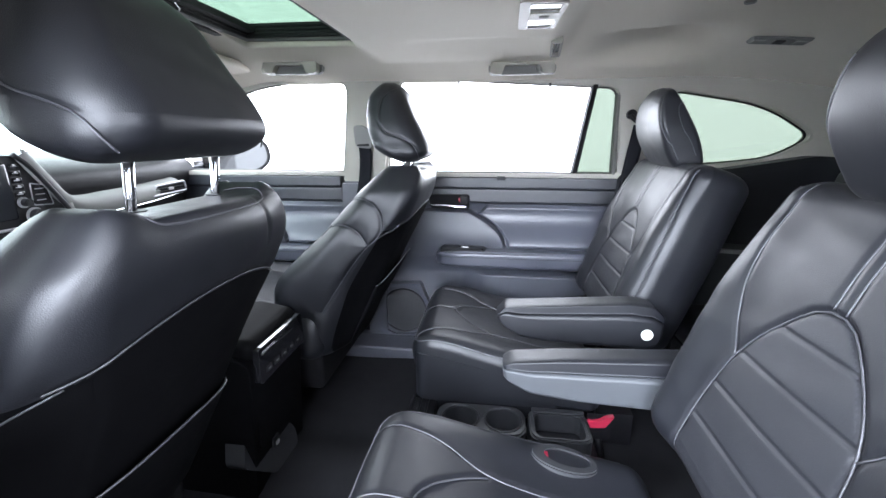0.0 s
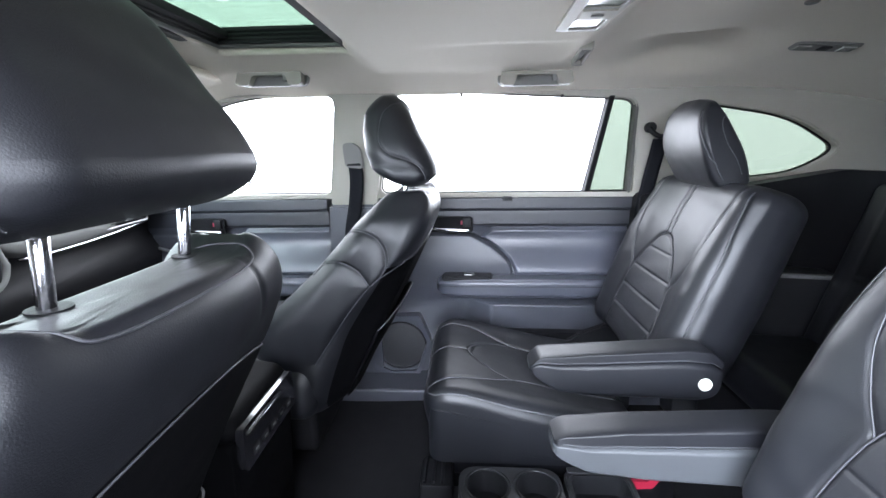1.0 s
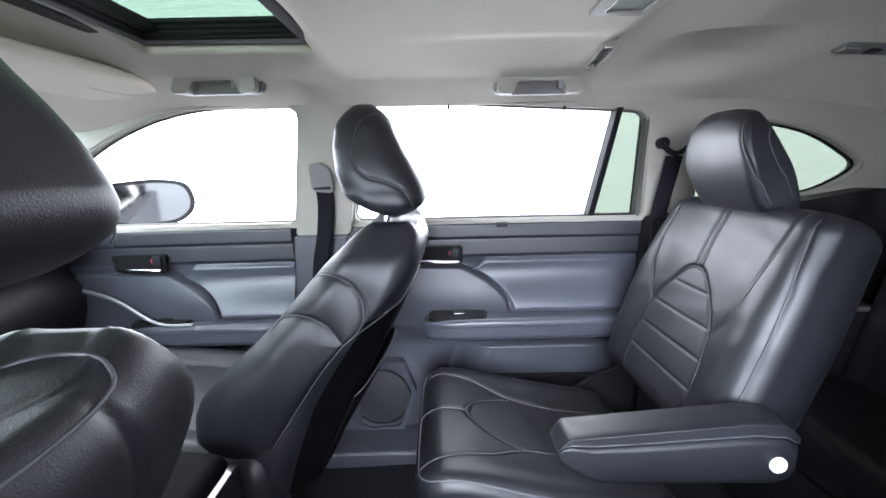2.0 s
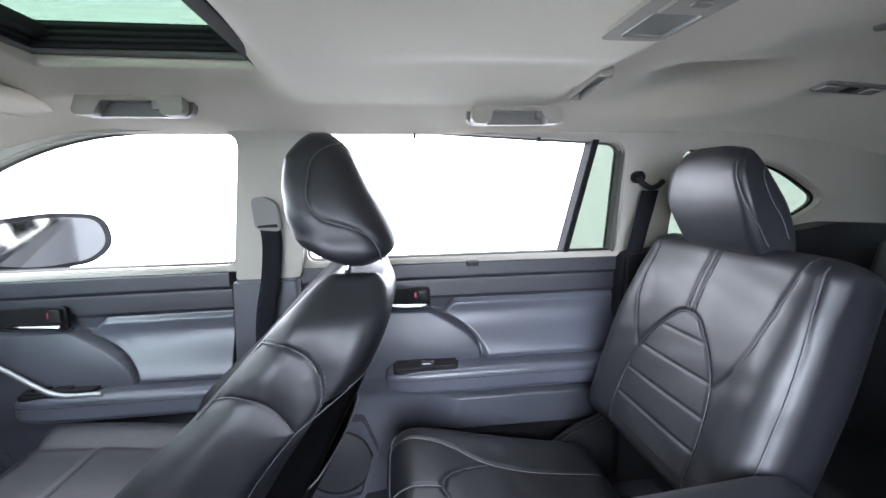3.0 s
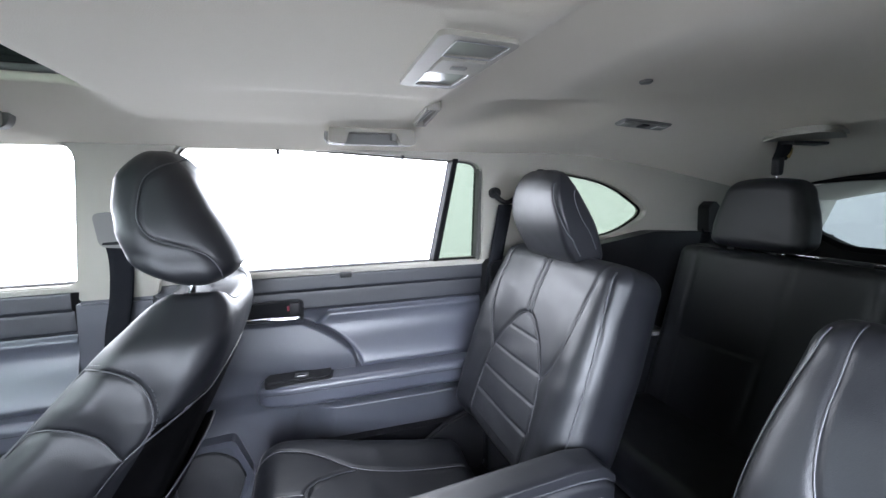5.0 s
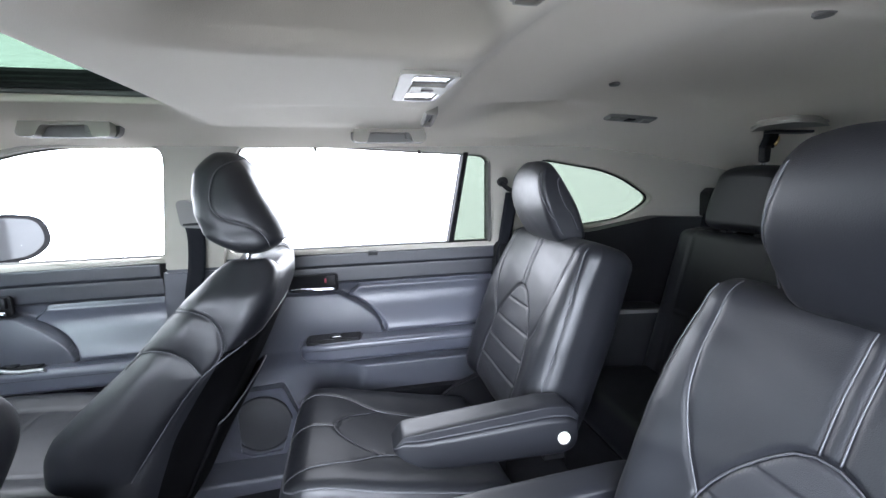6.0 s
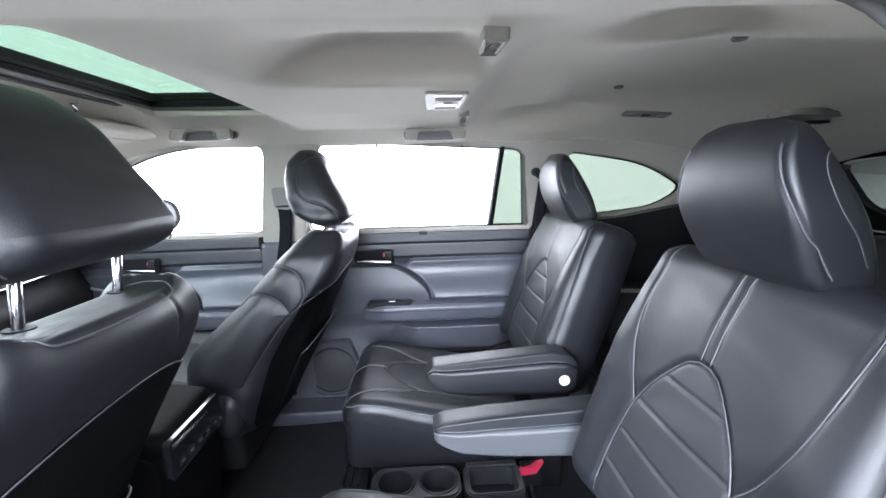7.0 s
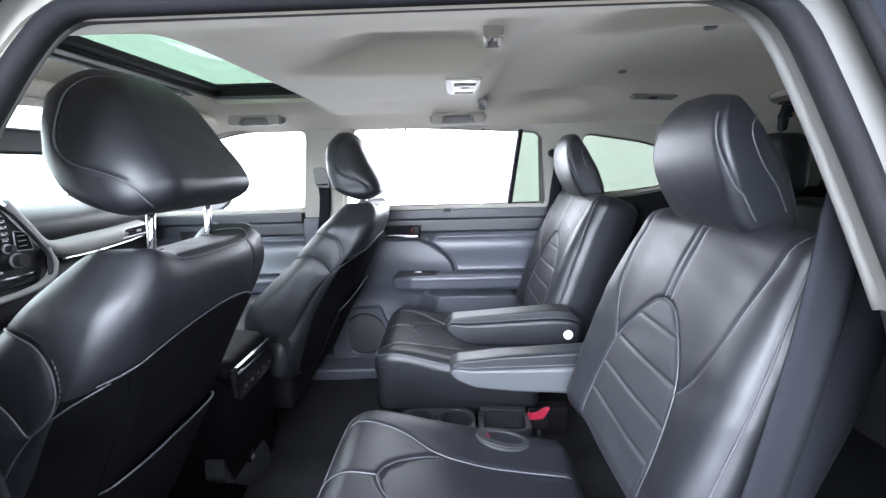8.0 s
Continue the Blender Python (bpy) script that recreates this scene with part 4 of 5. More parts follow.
    lev = smooth_line([(hx - 0.072, hy - 0.006, hz - 0.019), (hx - 0.04, hy - 0.016, hz - 0.019), (hx + 0.02, hy - 0.020, hz - 0.021), (hx + 0.070, hy - 0.018, hz - 0.023)], 24)
    part("handle_lever", tube("handle_lever", lev, np.r_[np.linspace(0.0025, 0.0065, 10), np.full(13, 0.0065), 0.005], 12), CHROME, bez, "chrome door handle lever")
    part("lock_slider", box("lock_slider", (hx + 0.044, hy - 0.018, hz - 0.010), (hx + 0.070, hy - 0.004, hz + 0.022), 0.004), BLACKPL, bez)
    part("lock_mark", box("lock_mark", (hx + 0.036, hy - 0.010, hz - 0.002), (hx + 0.042, hy - 0.006, hz + 0.012), 0.001), RED, bez, "red unlocked mark")
    # speaker
    sx, sz, sy = dx - 0.37, 0.232, 0.742
    hexa = rounded([(sx - 0.12, sz - 0.085), (sx - 0.04, sz - 0.125), (sx + 0.07, sz - 0.115), (sx + 0.118, sz + 0.025), (sx + 0.075, sz + 0.130), (sx - 0.13, sz + 0.120)], 0.014)
    well = [(sx + (a - sx) * 0.86, sz + (b - sz) * 0.86) for a, b in hexa]
    sp = part("speaker_surround", slab("speaker_surround", hexa, sy - 0.026, sy + 0.03, "y", 0.007, 3, [well]), DOORSOFT, door, "raised speaker surround")
    part("speaker_well", slab("speaker_well", well, sy - 0.010, sy + 0.02, "y", 0), DOOR, sp, "recessed speaker plate")
    a = np.linspace(0, 2 * np.pi, 48, endpoint=False)
    part("speaker_ring", tube("speaker_ring", [(sx + 0.096 * math.cos(t), sy - 0.013, sz + 0.096 * math.sin(t)) for t in a], 0.004, 8, True), BLACKPL, sp)
    rr, aa = np.meshgrid(np.linspace(0.0, 0.093, 12), np.r_[a, a[:1]], indexing="ij")
    P = np.stack([sx + rr * np.cos(aa), sy - 0.020 + 0.006 * (rr / 0.093) ** 2, sz + rr * np.sin(aa)], -1)
    part("speaker_grille", grid_mesh("speaker_grille", P), GRILLE, sp, "round perforated speaker grille")
    # black slab along the foot of the door, for the shade in its pocket
    part("map_pocket", slab("map_pocket", rounded([(dx - 0.20, 0.135), (x1 - 0.02, 0.135), (x1 - 0.02, 0.318), (dx - 0.10, 0.322), (dx - 0.17, 0.29)], 0.03), 0.676, 0.72, "y", 0.008, 3), BLACKPL, door, "black slab for the shaded lower door pocket")
    # ledge clip for the sunshade
    if not front:
        part("shade_hook", box("shade_hook", (0.008, 0.716, 0.792), (0.040, 0.738, 0.806), 0.003), BLACKPL, door, "small black sunshade hook")
    part("weatherstrip", box("weatherstrip", (x0, 0.742, 0.806), (x1, 0.775, 0.822), 0.004), RUBBER, door, "black belt weatherstrip")
    return door


def grille_material():
    m = material("black_perforated_grille", (0.02, 0.0205, 0.023), 0.5, vary=0.1)
    n, l = m.node_tree.nodes, m.node_tree.links
    co = n.new("ShaderNodeTexCoord")
    vo = n.new("ShaderNodeTexVoronoi")
    vo.inputs["Scale"].default_value, vo.inputs["Randomness"].default_value = 330, 0.0
    bp = n.new("ShaderNodeBump")
    bp.inputs["Strength"].default_value, bp.inputs["Distance"].default_value = 0.8, 0.001
    l.new(co.outputs["Object"], vo.inputs["Vector"])
    l.new(vo.outputs["Distance"], bp.inputs["Height"])
    l.new(bp.outputs["Normal"], n["Principled BSDF"].inputs["Normal"])
    return m


GRILLE = grille_material()


def rear_glass_and_pillars():
    # fixed rear pane of the right rear door behind a black bar
    bar = part("window_divider", slab("window_divider", [(0.288, BELT), (0.306, BELT), (0.334, 1.078), (0.318, 1.078)], -0.002, 0.05, "y", 0.003, warp=side_warp(1)), RUBBER, None)
    tagged(bar, "black bar dividing the rear door window", "window bar", kind="structure")
    fr = part("door_frame", slab("door_frame", [(0.433, BELT - 0.01), (0.446, BELT - 0.01), (0.413, 1.06), (0.400, 1.075)], 0.004, 0.05, "y", 0.003, warp=side_warp(1)), DIMGREY, None)
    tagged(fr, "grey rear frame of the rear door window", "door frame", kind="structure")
    for nm, loop in (("window_fixed", rounded([(0.300, BELT), (0.445, BELT), (0.420, 1.085), (0.328, 1.085)], 0.01)), ("window_quarter", WIN_QUARTER)):
        g = part(nm, slab(nm, finer(loop), 0.030, 0.034, "y", 0, warp=side_warp(1)), TINT, None)
        tagged(g, "green tinted privacy glass pane", "window", kind="structure")
    for x, z in ((-0.134, 1.086), (0.176, 1.078)):
        c = part("shade_clip", box("shade_clip", (x - 0.004, side_y(x, z) + 0.002, z - 0.008), (x + 0.004, side_y(x, z) + 0.016, z + 0.004), 0.0015), BLACKPL, None)
        tagged(c, "small black sunshade clip on the window frame", "clip", kind="structure")
    # B-pillar: dark lower cover, belt slot with its guide
    b = part("pillar_lower", slab("pillar_lower", [(-0.635, 0.05), (-0.43, 0.05), (-0.440, 0.735), (-0.607, 0.735)], -0.012, 0.03, "y", 0.010, warp=side_warp(1)), DOOR, None)
    tagged(b, "dark grey plastic lower pillar cover", "pillar trim", kind="structure")
    u = part("pillar_upper", slab("pillar_upper", rounded([(-0.596, 0.736), (-0.436, 0.736), (-0.372, 1.045), (-0.522, 1.045)], 0.012), -0.016, 0.02, "y", 0.008, warp=side_warp(1)), TRIM, None)
    tagged(u, "light grey upper pillar cover", "pillar trim", kind="structure")


def strap(name, pts, width, thick=0.0022, across=(1, 0, 0)):
    """A flat belt along a line; across: the way of its width."""
    p = smooth_line(pts, 40)
    a = np.array(across, float) / np.linalg.norm(across)
    t = np.gradient(p, axis=0)
    nrm = np.cross(t, a)
    nrm /= np.linalg.norm(nrm, axis=1)[:, None]
    rows = []
    for s, k in ((-1, -1), (-0.5, -1), (0.5, -1), (1, -1), (1, 1), (0.5, 1), (-0.5, 1), (-1, 1)):
        rows.append(p + a * s * width / 2 + nrm * k * thick / 2)
    return grid_mesh(name, np.stack(rows, 1), wrap=True)


def seat_belts():
    g = "seat belts"
    b = thing("seat_belt", "black seat belt hanging from a grey pillar guide", "seat belt", (0, 0, 0), g)
    part("webbing", strap("webbing", [(-0.488, 0.655, 0.885), (-0.490, 0.675, 0.83), (-0.505, 0.694, 0.74), (-0.530, 0.698, 0.60), (-0.54, 0.700, 0.30), (-0.54, 0.700, 0.10)], 0.048), WEBBING, b)
    part("guide", slab("guide", rounded([(-0.520, 0.868), (-0.460, 0.862), (-0.462, 0.930), (-0.488, 0.948), (-0.518, 0.945)], 0.016), -0.044, -0.006, "y", 0.010, 3, warp=side_warp(1)), HANDLEGREY, b, "grey plastic belt height adjuster")
    part("tongue", box("tongue", (-0.516, 0.648, 0.872), (-0.466, 0.668, 0.890), 0.005), BLACKPL, b)
    b = thing("seat_belt", "black seat belt running from a black anchor behind the rear door", "seat belt", (0, 0, 0), g)
    part("webbing", strap("webbing", [(0.485, 0.640, 0.945), (0.482, 0.650, 0.90), (0.476, 0.672, 0.81), (0.470, 0.690, 0.70), (0.47, 0.70, 0.45), (0.46, 0.70, 0.10)], 0.046), WEBBING, b)
    ax = side_y(0.48, 0.965) - 0.020
    an = part("anchor", tube("anchor", smooth_line([(0.450, ax - 0.004, 0.978), (0.462, ax - 0.012, 0.962), (0.480, ax - 0.016, 0.952), (0.500, ax - 0.014, 0.956), (0.520, ax - 0.006, 0.968)], 24), 0.0075, 10), BLACKPL, b, "black swivel anchor loop")
    part("anchor_cap", disc("anchor_cap", (0.455, ax + 0.004, 0.980), 0.016, 0.022, "y"), BLACKPL, an)
    b = thing("seat_belt", "black seat belt lying down beside the near seat", "seat belt", (0, 0, 0), g)
    part("webbing", strap("webbing", [(0.490, -0.632, 1.01), (0.455, -0.652, 0.92), (0.429, -0.662, 0.742), (0.395, -0.664, 0.544), (0.355, -0.665, 0.36), (0.33, -0.665, 0.12)], 0.050), WEBBING, b)
    part("anchor", box("anchor", (0.47, -0.65, 1.0), (0.525, -0.628, 1.03), 0.006), BLACKPL, b)


# ---- ceiling fittings ----
def grab_handle(label, xc, half, y, z):
    h = thing("grab_handle", label, "grab handle", (xc, y, z), "grab handles")
    outline = rounded([(-half, -0.022), (-half + 0.008, -0.029), (-half + 0.036, -0.029), (-half + 0.046, -0.002), (half - 0.046, -0.002), (half - 0.036, -0.029), (half - 0.008, -0.029), (half, -0.022),
                       (half - 0.004, 0.010), (half - 0.03, 0.020), (-half + 0.03, 0.020), (-half + 0.004, 0.010)], 0.006, 4)
    part("bar", slab("bar", outline, -0.030, -0.004, "y", 0.008, 3, warp=lambda a, b, c: (a, b + 0.35 * (c + 0.02), c)), TRIM, h)
    # recess plate darker than the bar, in place of the shade in it
    part("recess", slab("recess", rounded([(-half - 0.006, -0.028), (half + 0.006, -0.028), (half + 0.004, 0.022), (-half - 0.004, 0.022)], 0.02), -0.001, 0.02, "y", 0.006, 2, warp=lambda a, b, c: (a, b + 0.35 * (c + 0.02), c)), HANDLEGREY, h, "moulded recess, greyed for its shade")
    part("coat_hook", box("coat_hook", (half - 0.056, -0.022, -0.018), (half - 0.044, -0.006, 0.002), 0.003), HANDLEGREY, h)
    return h


def ceiling_things():
    grab_handle("light grey folding grab handle above the front door", -0.655, 0.092, 0.470, 1.128)
    grab_handle("light grey folding grab handle above the rear door", 0.073, 0.098, 0.505, 1.120)
    # dome lamp
    z = 1.137
    lamp = thing("dome_lamp", "grey double dome lamp with glossy lenses in the headliner", "ceiling lamp", (0.076, -0.005, z))
    cuts = [rounded([(-0.024, -0.096), (0.032, -0.093), (0.030, -0.050), (-0.023, -0.050)], 0.005), rounded([(-0.021, 0.004), (0.030, 0.004), (0.029, 0.066), (-0.020, 0.066)], 0.005)]
    part("housing", slab("housing", rounded([(-0.043, -0.108), (0.040, -0.103), (0.037, 0.080), (-0.038, 0.080)], 0.012), -0.014, 0.012, "z", 0.003, 2, cuts), LAMPGREY, lamp)
    part("switch_plate", slab("switch_plate", rounded([(-0.022, -0.046), (0.030, -0.046), (0.030, 0.001), (-0.021, 0.001)], 0.003), -0.0165, -0.013, "z", 0.001), LAMPGREY, lamp, "smooth grey switch plate")
    part("switch", box("switch", (-0.004, -0.028, -0.0185), (0.014, -0.020, -0.0160), 0.001), HANDLEGREY, lamp)
    for cut in cuts:
        lens = part("lens", slab("lens", [(a * 0.99, b) for a, b in cut], -0.012, -0.006, "z", 0.001), LENS, lamp, "clear ribbed lamp lens")
        part("lens_rim", tube("lens_rim", [(a, b, -0.0142) for a, b in cut], 0.0008, 6, True), SATIN, lens)
    part("gasket", slab("gasket", rounded([(-0.047, -0.112), (0.044, -0.107), (0.041, 0.086), (-0.042, 0.086)], 0.014), -0.006, 0.010, "z", 0.001), DIMGREY, lamp, "dark gap round the lamp")
    # roof vents
    for s in (-1, 1):
        vx, vy = (0.150, 0.325) if s > 0 else (0.114, -0.370)
        zc = float(head_z(vx, vy)) - 0.006
        v = thing("roof_vent", "light grey air vent in the headliner", "air vent", (vx, vy, zc), "roof vents")
        v.rotation_euler.x = math.atan2(float(head_z(vx, vy + 0.06) - head_z(vx, vy - 0.06)), 0.12)
        part("frame", slab("frame", rounded([(-0.022, -0.072), (0.008, -0.072), (0.021, 0.072), (-0.008, 0.072)], 0.006), -0.008, 0.012, "z", 0.003, 2, [rounded([(-0.016, -0.064), (0.003, -0.064), (0.014, 0.064), (-0.003, 0.064)], 0.004)]), TRIM, v, "grey vent frame")
        part("duct", slab("duct", [(-0.016, -0.064), (0.003, -0.064), (0.014, 0.064), (-0.003, 0.064)], 0.004, 0.010, "z", 0), CONSOLEGREY, v)
        for k in range(2):
            part("slat", box("slat", (-0.007 + 0.007 * k, -0.058, -0.003), (-0.0055 + 0.007 * k, 0.058, 0.004), 0.0), HANDLEGREY, v)
    for x, y in ((0.527, -0.248), (0.535, 0.176)):
        b = part("headliner_button", disc("headliner_button", (x, y, float(head_z(x, y)) - 0.002), 0.012, 0.007, "z"), HANDLEGREY, None)
        tagged(b, "small round grey headliner fastener", "fastener", "headliner buttons")
    # third-row reading lamp panel
    zc = float(head_z(0.71, 0.36))
    s = thing("reading_lamp", "low grey reading lamp set in the headliner", "ceiling lamp", (0.711, 0.362, zc + 0.001))
    s.rotation_euler = (math.atan2(float(head_z(0.711, 0.39) - head_z(0.711, 0.33)), 0.06), -math.atan2(float(head_z(0.76, 0.362) - head_z(0.66, 0.362)), 0.10), 0)
    part("housing", slab("housing", rounded([(-0.075, -0.022), (0.075, -0.022), (0.070, 0.022), (-0.070, 0.022)], 0.012), -0.007, 0.008, "z", 0.003), HANDLEGREY, s)
    for x in (-0.05, 0.05):
        part("slot", box("slot", (x - 0.016, -0.012, -0.010), (x + 0.016, 0.012, -0.006), 0.002), LENS, s)
    part("switch", box("switch", (-0.012, -0.010, -0.010), (0.012, 0.010, -0.006), 0.002), BLACKPL, s)
    # belt outlet at the rear of the roof with its hanging tongue
    zc = float(head_z(1.10, 0.24)) - 0.004
    o = thing("roof_belt", "seat belt outlet in the headliner with its buckle hanging down", "seat belt", (1.05, 0.245, zc))
    part("outlet", slab("outlet", rounded([(-0.07, -0.105), (0.0, -0.115), (0.25, 0.0), (0.25, 0.14), (0.07, 0.14), (-0.07, -0.02)], [0.03, 0.03, 0.03, 0.03, 0.012, 0.06]), -0.004, 0.012, "z", 0.006), TRIM, o, "grey belt outlet cover")
    part("slot", box("slot", (-0.01, -0.02, -0.018), (0.12, 0.015, -0.010), 0.004), BLACKPL, o)
    part("webbing", strap("webbing", [(0.045, 0.035, -0.006), (0.043, 0.038, -0.03), (0.038, 0.042, -0.052)], 0.036, 0.014), WEBBING, o)
    part("tongue", soft_block("tongue", 0.013, 0.010, 0.024, 0.006, 0.006, lambda Y, H, D: (0.036 + Y * (1 - 6 * np.clip(-H, 0, 1)), 0.043 + D, -0.068 + H), 40, 20), BLACKPL, o)
    part("tongue_plate", box("tongue_plate", (0.032, 0.039, -0.106), (0.038, 0.047, -0.090), 0.001), CHROME, o, "steel tongue tip")
    part("clip", tube("clip", [(0.066, 0.035, -0.022), (0.064, 0.034, -0.034), (0.056, 0.034, -0.046)], 0.005, 8), BRASS, o, "worn brass-coloured clip")
    # sunroof: frame, tinted pane, folding cloth round the opening
    x0, x1, y1 = ROOF
    s = thing("sunroof", "open sunroof with green tinted glass and black folding sides", "sunroof", (0, 0, 0), "", "structure")
    part("glass_pane", box("glass_pane", (x0 - 0.05, -y1 - 0.05, 1.222), (x1 + 0.05, y1 + 0.05, 1.227), 0.0), ROOFTINT, s, "green tinted roof glass")
    zr = 1.184
    for nm, a, b in (("front", (x0 - 0.012, -y1, zr), (x0 + 0.012, y1, 1.222)), ("rear", (x1 - 0.012, -y1, zr - 0.02), (x1 + 0.012, y1, 1.222)), ("near", (x0, -y1 - 0.012, zr), (x1, -y1 + 0.012, 1.222)), ("far", (x0, y1 - 0.012, zr), (x1, y1 + 0.012, 1.222))):
        part("side_cloth", box("side_cloth", a, b, 0.002), CLOTH, s, "black opening side")
        for k in range(3):
            zz = zr + 0.010 + 0.010 * k
            if a[0] == x0:
                yy = a[1] if nm == "far" else b[1]
                part("fold", tube("fold", [(x0, yy, zz), (x1, yy, zz)], 0.004, 6), CLOTH, s)
            else:
                xx = b[0] if nm == "front" else a[0]
                part("fold", tube("fold", [(xx, -y1, zz), (xx, y1, zz)], 0.004, 6), CLOTH, s)
    part("rim", tube("rim", [(x0, -y1, zr), (x1, -y1, zr - 0.004), (x1, y1, zr - 0.004), (x0, y1, zr)], 0.008, 8, True), HANDLEGREY, s, "grey opening rim")
    part("front_bar", box("front_bar", (x0 - 0.040, -y1 - 0.02, zr - 0.010), (x0 - 0.012, y1 + 0.02, zr + 0.010), 0.004), BLACKPL, s, "dark front guide bar")
    part("deflector", box("deflector", (x0 + 0.012, -y1, zr + 0.012), (x0 + 0.040, y1, zr + 0.030), 0.004), CLOTH, s, "black wind deflector")
    # sun visor
    v = thing("sun_visor", "light grey cloth sun visor folded up by the windscreen", "sun visor", (-0.89, 0.325, 1.118))
    part("panel", soft_block("panel", 0.240, 0.011, 0.088, 0.010, 0.010, lambda Y, H, D: (H - 0.03 * (Y / 0.24) ** 2 * np.sign(H), Y, -D + 0.12 * H), 80, 30), LINER, v)
    part("hinge", tube("hinge", [(-0.05, 0.235, 0.01), (-0.05, 0.27, 0.02)], 0.008, 8), HANDLEGREY, v)
    tagged(v, group="sun visors")
    copy_thing(v, pose(-0.89, -0.325, 1.118, 0, 0, 0))


# ---- front of the cabin ----
def dashboard():
    d = thing("dashboard", "black and silver dashboard with a large centre screen", "dashboard", (0, 0, 0))
    n = 40
    prof = smooth_line([(-1.72, 0, 0.86), (-1.45, 0, 0.862), (-1.26, 0, 0.840), (-1.20, 0, 0.80), (-1.21, 0, 0.74), (-1.24, 0, 0.66), (-1.20, 0, 0.58), (-1.24, 0, 0.45), (-1.40, 0, 0.30)], n)
    ys = np.linspace(-0.74, 0.74, 50)
    P = np.stack([np.stack([prof[:, 0] + 0.10 * (abs(y) / 0.74) ** 2.5 * -0.6, np.full(n, y), prof[:, 2] - 0.012 * (y / 0.74) ** 2], -1) for y in ys], 1)
    part("cowl", grid_mesh("cowl", P), BLACKPL, d, "black padded dash top")
    band = smooth_line([(-1.128, -0.012, 0.868), (-1.128, 0.030, 0.806), (-1.132, 0.080, 0.742), (-1.150, 0.17, 0.716), (-1.175, 0.34, 0.714), (-1.196, 0.50, 0.720), (-1.206, 0.575, 0.725)], 60)
    tang = np.gradient(band, axis=0)
    side = np.stack([np.zeros(60), -tang[:, 2], tang[:, 1]], -1)
    side /= np.linalg.norm(side, axis=1)[:, None]
    wide = (0.016 + 0.009 * sstep(np.arange(60), 12, 30))[:, None]
    bulge = [(-1.35, -0.03), (-1.0, -0.003), (-0.5, 0.003), (0.0, 0.005), (0.5, 0.003), (1.0, -0.003), (1.35, -0.03)]
    part("trim_band", grid_mesh("trim_band", np.stack([band + side * wide * k + np.array([dxx, 0, 0]) for k, dxx in bulge], 1)), SILVER, d, "satin silver trim band")
    line = smooth_line([(-1.145, 0.13, 0.690), (-1.160, 0.25, 0.686), (-1.178, 0.42, 0.690), (-1.197, 0.585, 0.702)], 30)
    part("trim_line", tube("trim_line", line, 0.0035, 8), CHROME, d, "thin chrome line")
    rim = rounded([(0.415, 0.704), (0.585, 0.709), (0.580, 0.744), (0.440, 0.738)], 0.010)
    v = part("air_vent", slab("air_vent", rim, -1.225, -1.186, "x", 0.004), RUBBER, d, "dash air vent")
    part("vent_rim", tube("vent_rim", [(-1.186, a, b) for a, b in rim], 0.004, 8, True), SATIN, v, "satin vent rim")
    for k in range(2):
        part("slat", box("slat", (-1.190, 0.435, 0.716 + 0.010 * k), (-1.182, 0.570, 0.7185 + 0.010 * k), 0.001), BLACKPL, v)
    part("vent_tab", box("vent_tab", (-1.184, 0.490, 0.718), (-1.178, 0.515, 0.728), 0.002), SATIN, v)
    # centre stack: screen, side keys, knobs, climate panel
    st = part("centre_panel", slab("centre_panel", rounded([(-0.30, 0.56), (0.02, 0.60), (0.075, 0.72), (-0.004, 0.862), (-0.30, 0.87)], 0.03), -1.20, -1.135, "x", 0.010, 3), BLACKPL, d, "black centre stack")
    part("screen", box("screen", (-1.137, -0.29, 0.715), (-1.129, -0.048, 0.846), 0.006), SCREEN, st, "dark touch screen")
    for k in range(5):
        part("key", box("key", (-1.137, -0.042, 0.832 - 0.0165 * k), (-1.1335, -0.019, 0.844 - 0.0165 * k), 0.001), GLOSSBLK, st)
        part("key_print", box("key_print", (-1.1336, -0.037, 0.837 - 0.0165 * k), (-1.1330, -0.024, 0.839 - 0.0165 * k), 0.0), PALE, st)
    for y, z, r in ((-0.030, 0.752, 0.010), (-0.010, 0.716, 0.018)):
        kn = part("knob", disc("knob", (-1.124, y, z), r, 0.024, "x"), BLACKPL, st, "round control knob")
        part("knob_ring", disc("knob_ring", (-1.131, y, z), r + 0.003, 0.008, "x"), SATIN, kn, "satin knob ring")
    frame_loop = rounded([(-0.008, 0.742), (0.040, 0.738), (0.030, 0.788), (-0.006, 0.796)], 0.006)
    part("climate_panel", slab("climate_panel", frame_loop, -1.137, -1.132, "x", 0.001), GLOSSBLK, st)
    part("climate_rim", tube("climate_rim", [(-1.132, a, b) for a, b in frame_loop], 0.0015, 6, True), SATIN, st)
    for k in range(3):
        part("key_print", box("key_print", (-1.1322, 0.002, 0.752 + 0.014 * k), (-1.1316, 0.024, 0.754 + 0.014 * k), 0.0), PALE, st)
    part("stack_trim", tube("stack_trim", smooth_line([(-1.130, -0.03, 0.866), (-1.128, 0.0, 0.835), (-1.122, 0.045, 0.760), (-1.115, 0.062, 0.715), (-1.11, 0.05, 0.66)], 30), 0.006, 8), BLACKPL, st, "dark stack border")
    part("stack_cheek", tube("stack_cheek", smooth_line([(-1.125, 0.070, 0.735), (-1.118, 0.072, 0.690), (-1.112, 0.045, 0.652), (-1.11, -0.03, 0.632), (-1.11, -0.16, 0.628)], 30), 0.013, 10, flat=0.7), SILVER, st, "silver stack surround")
    part("stack_vent", box("stack_vent", (-1.137, -0.10, 0.648), (-1.128, 0.030, 0.678), 0.006), GLOSSBLK, st, "gloss black lower panel")
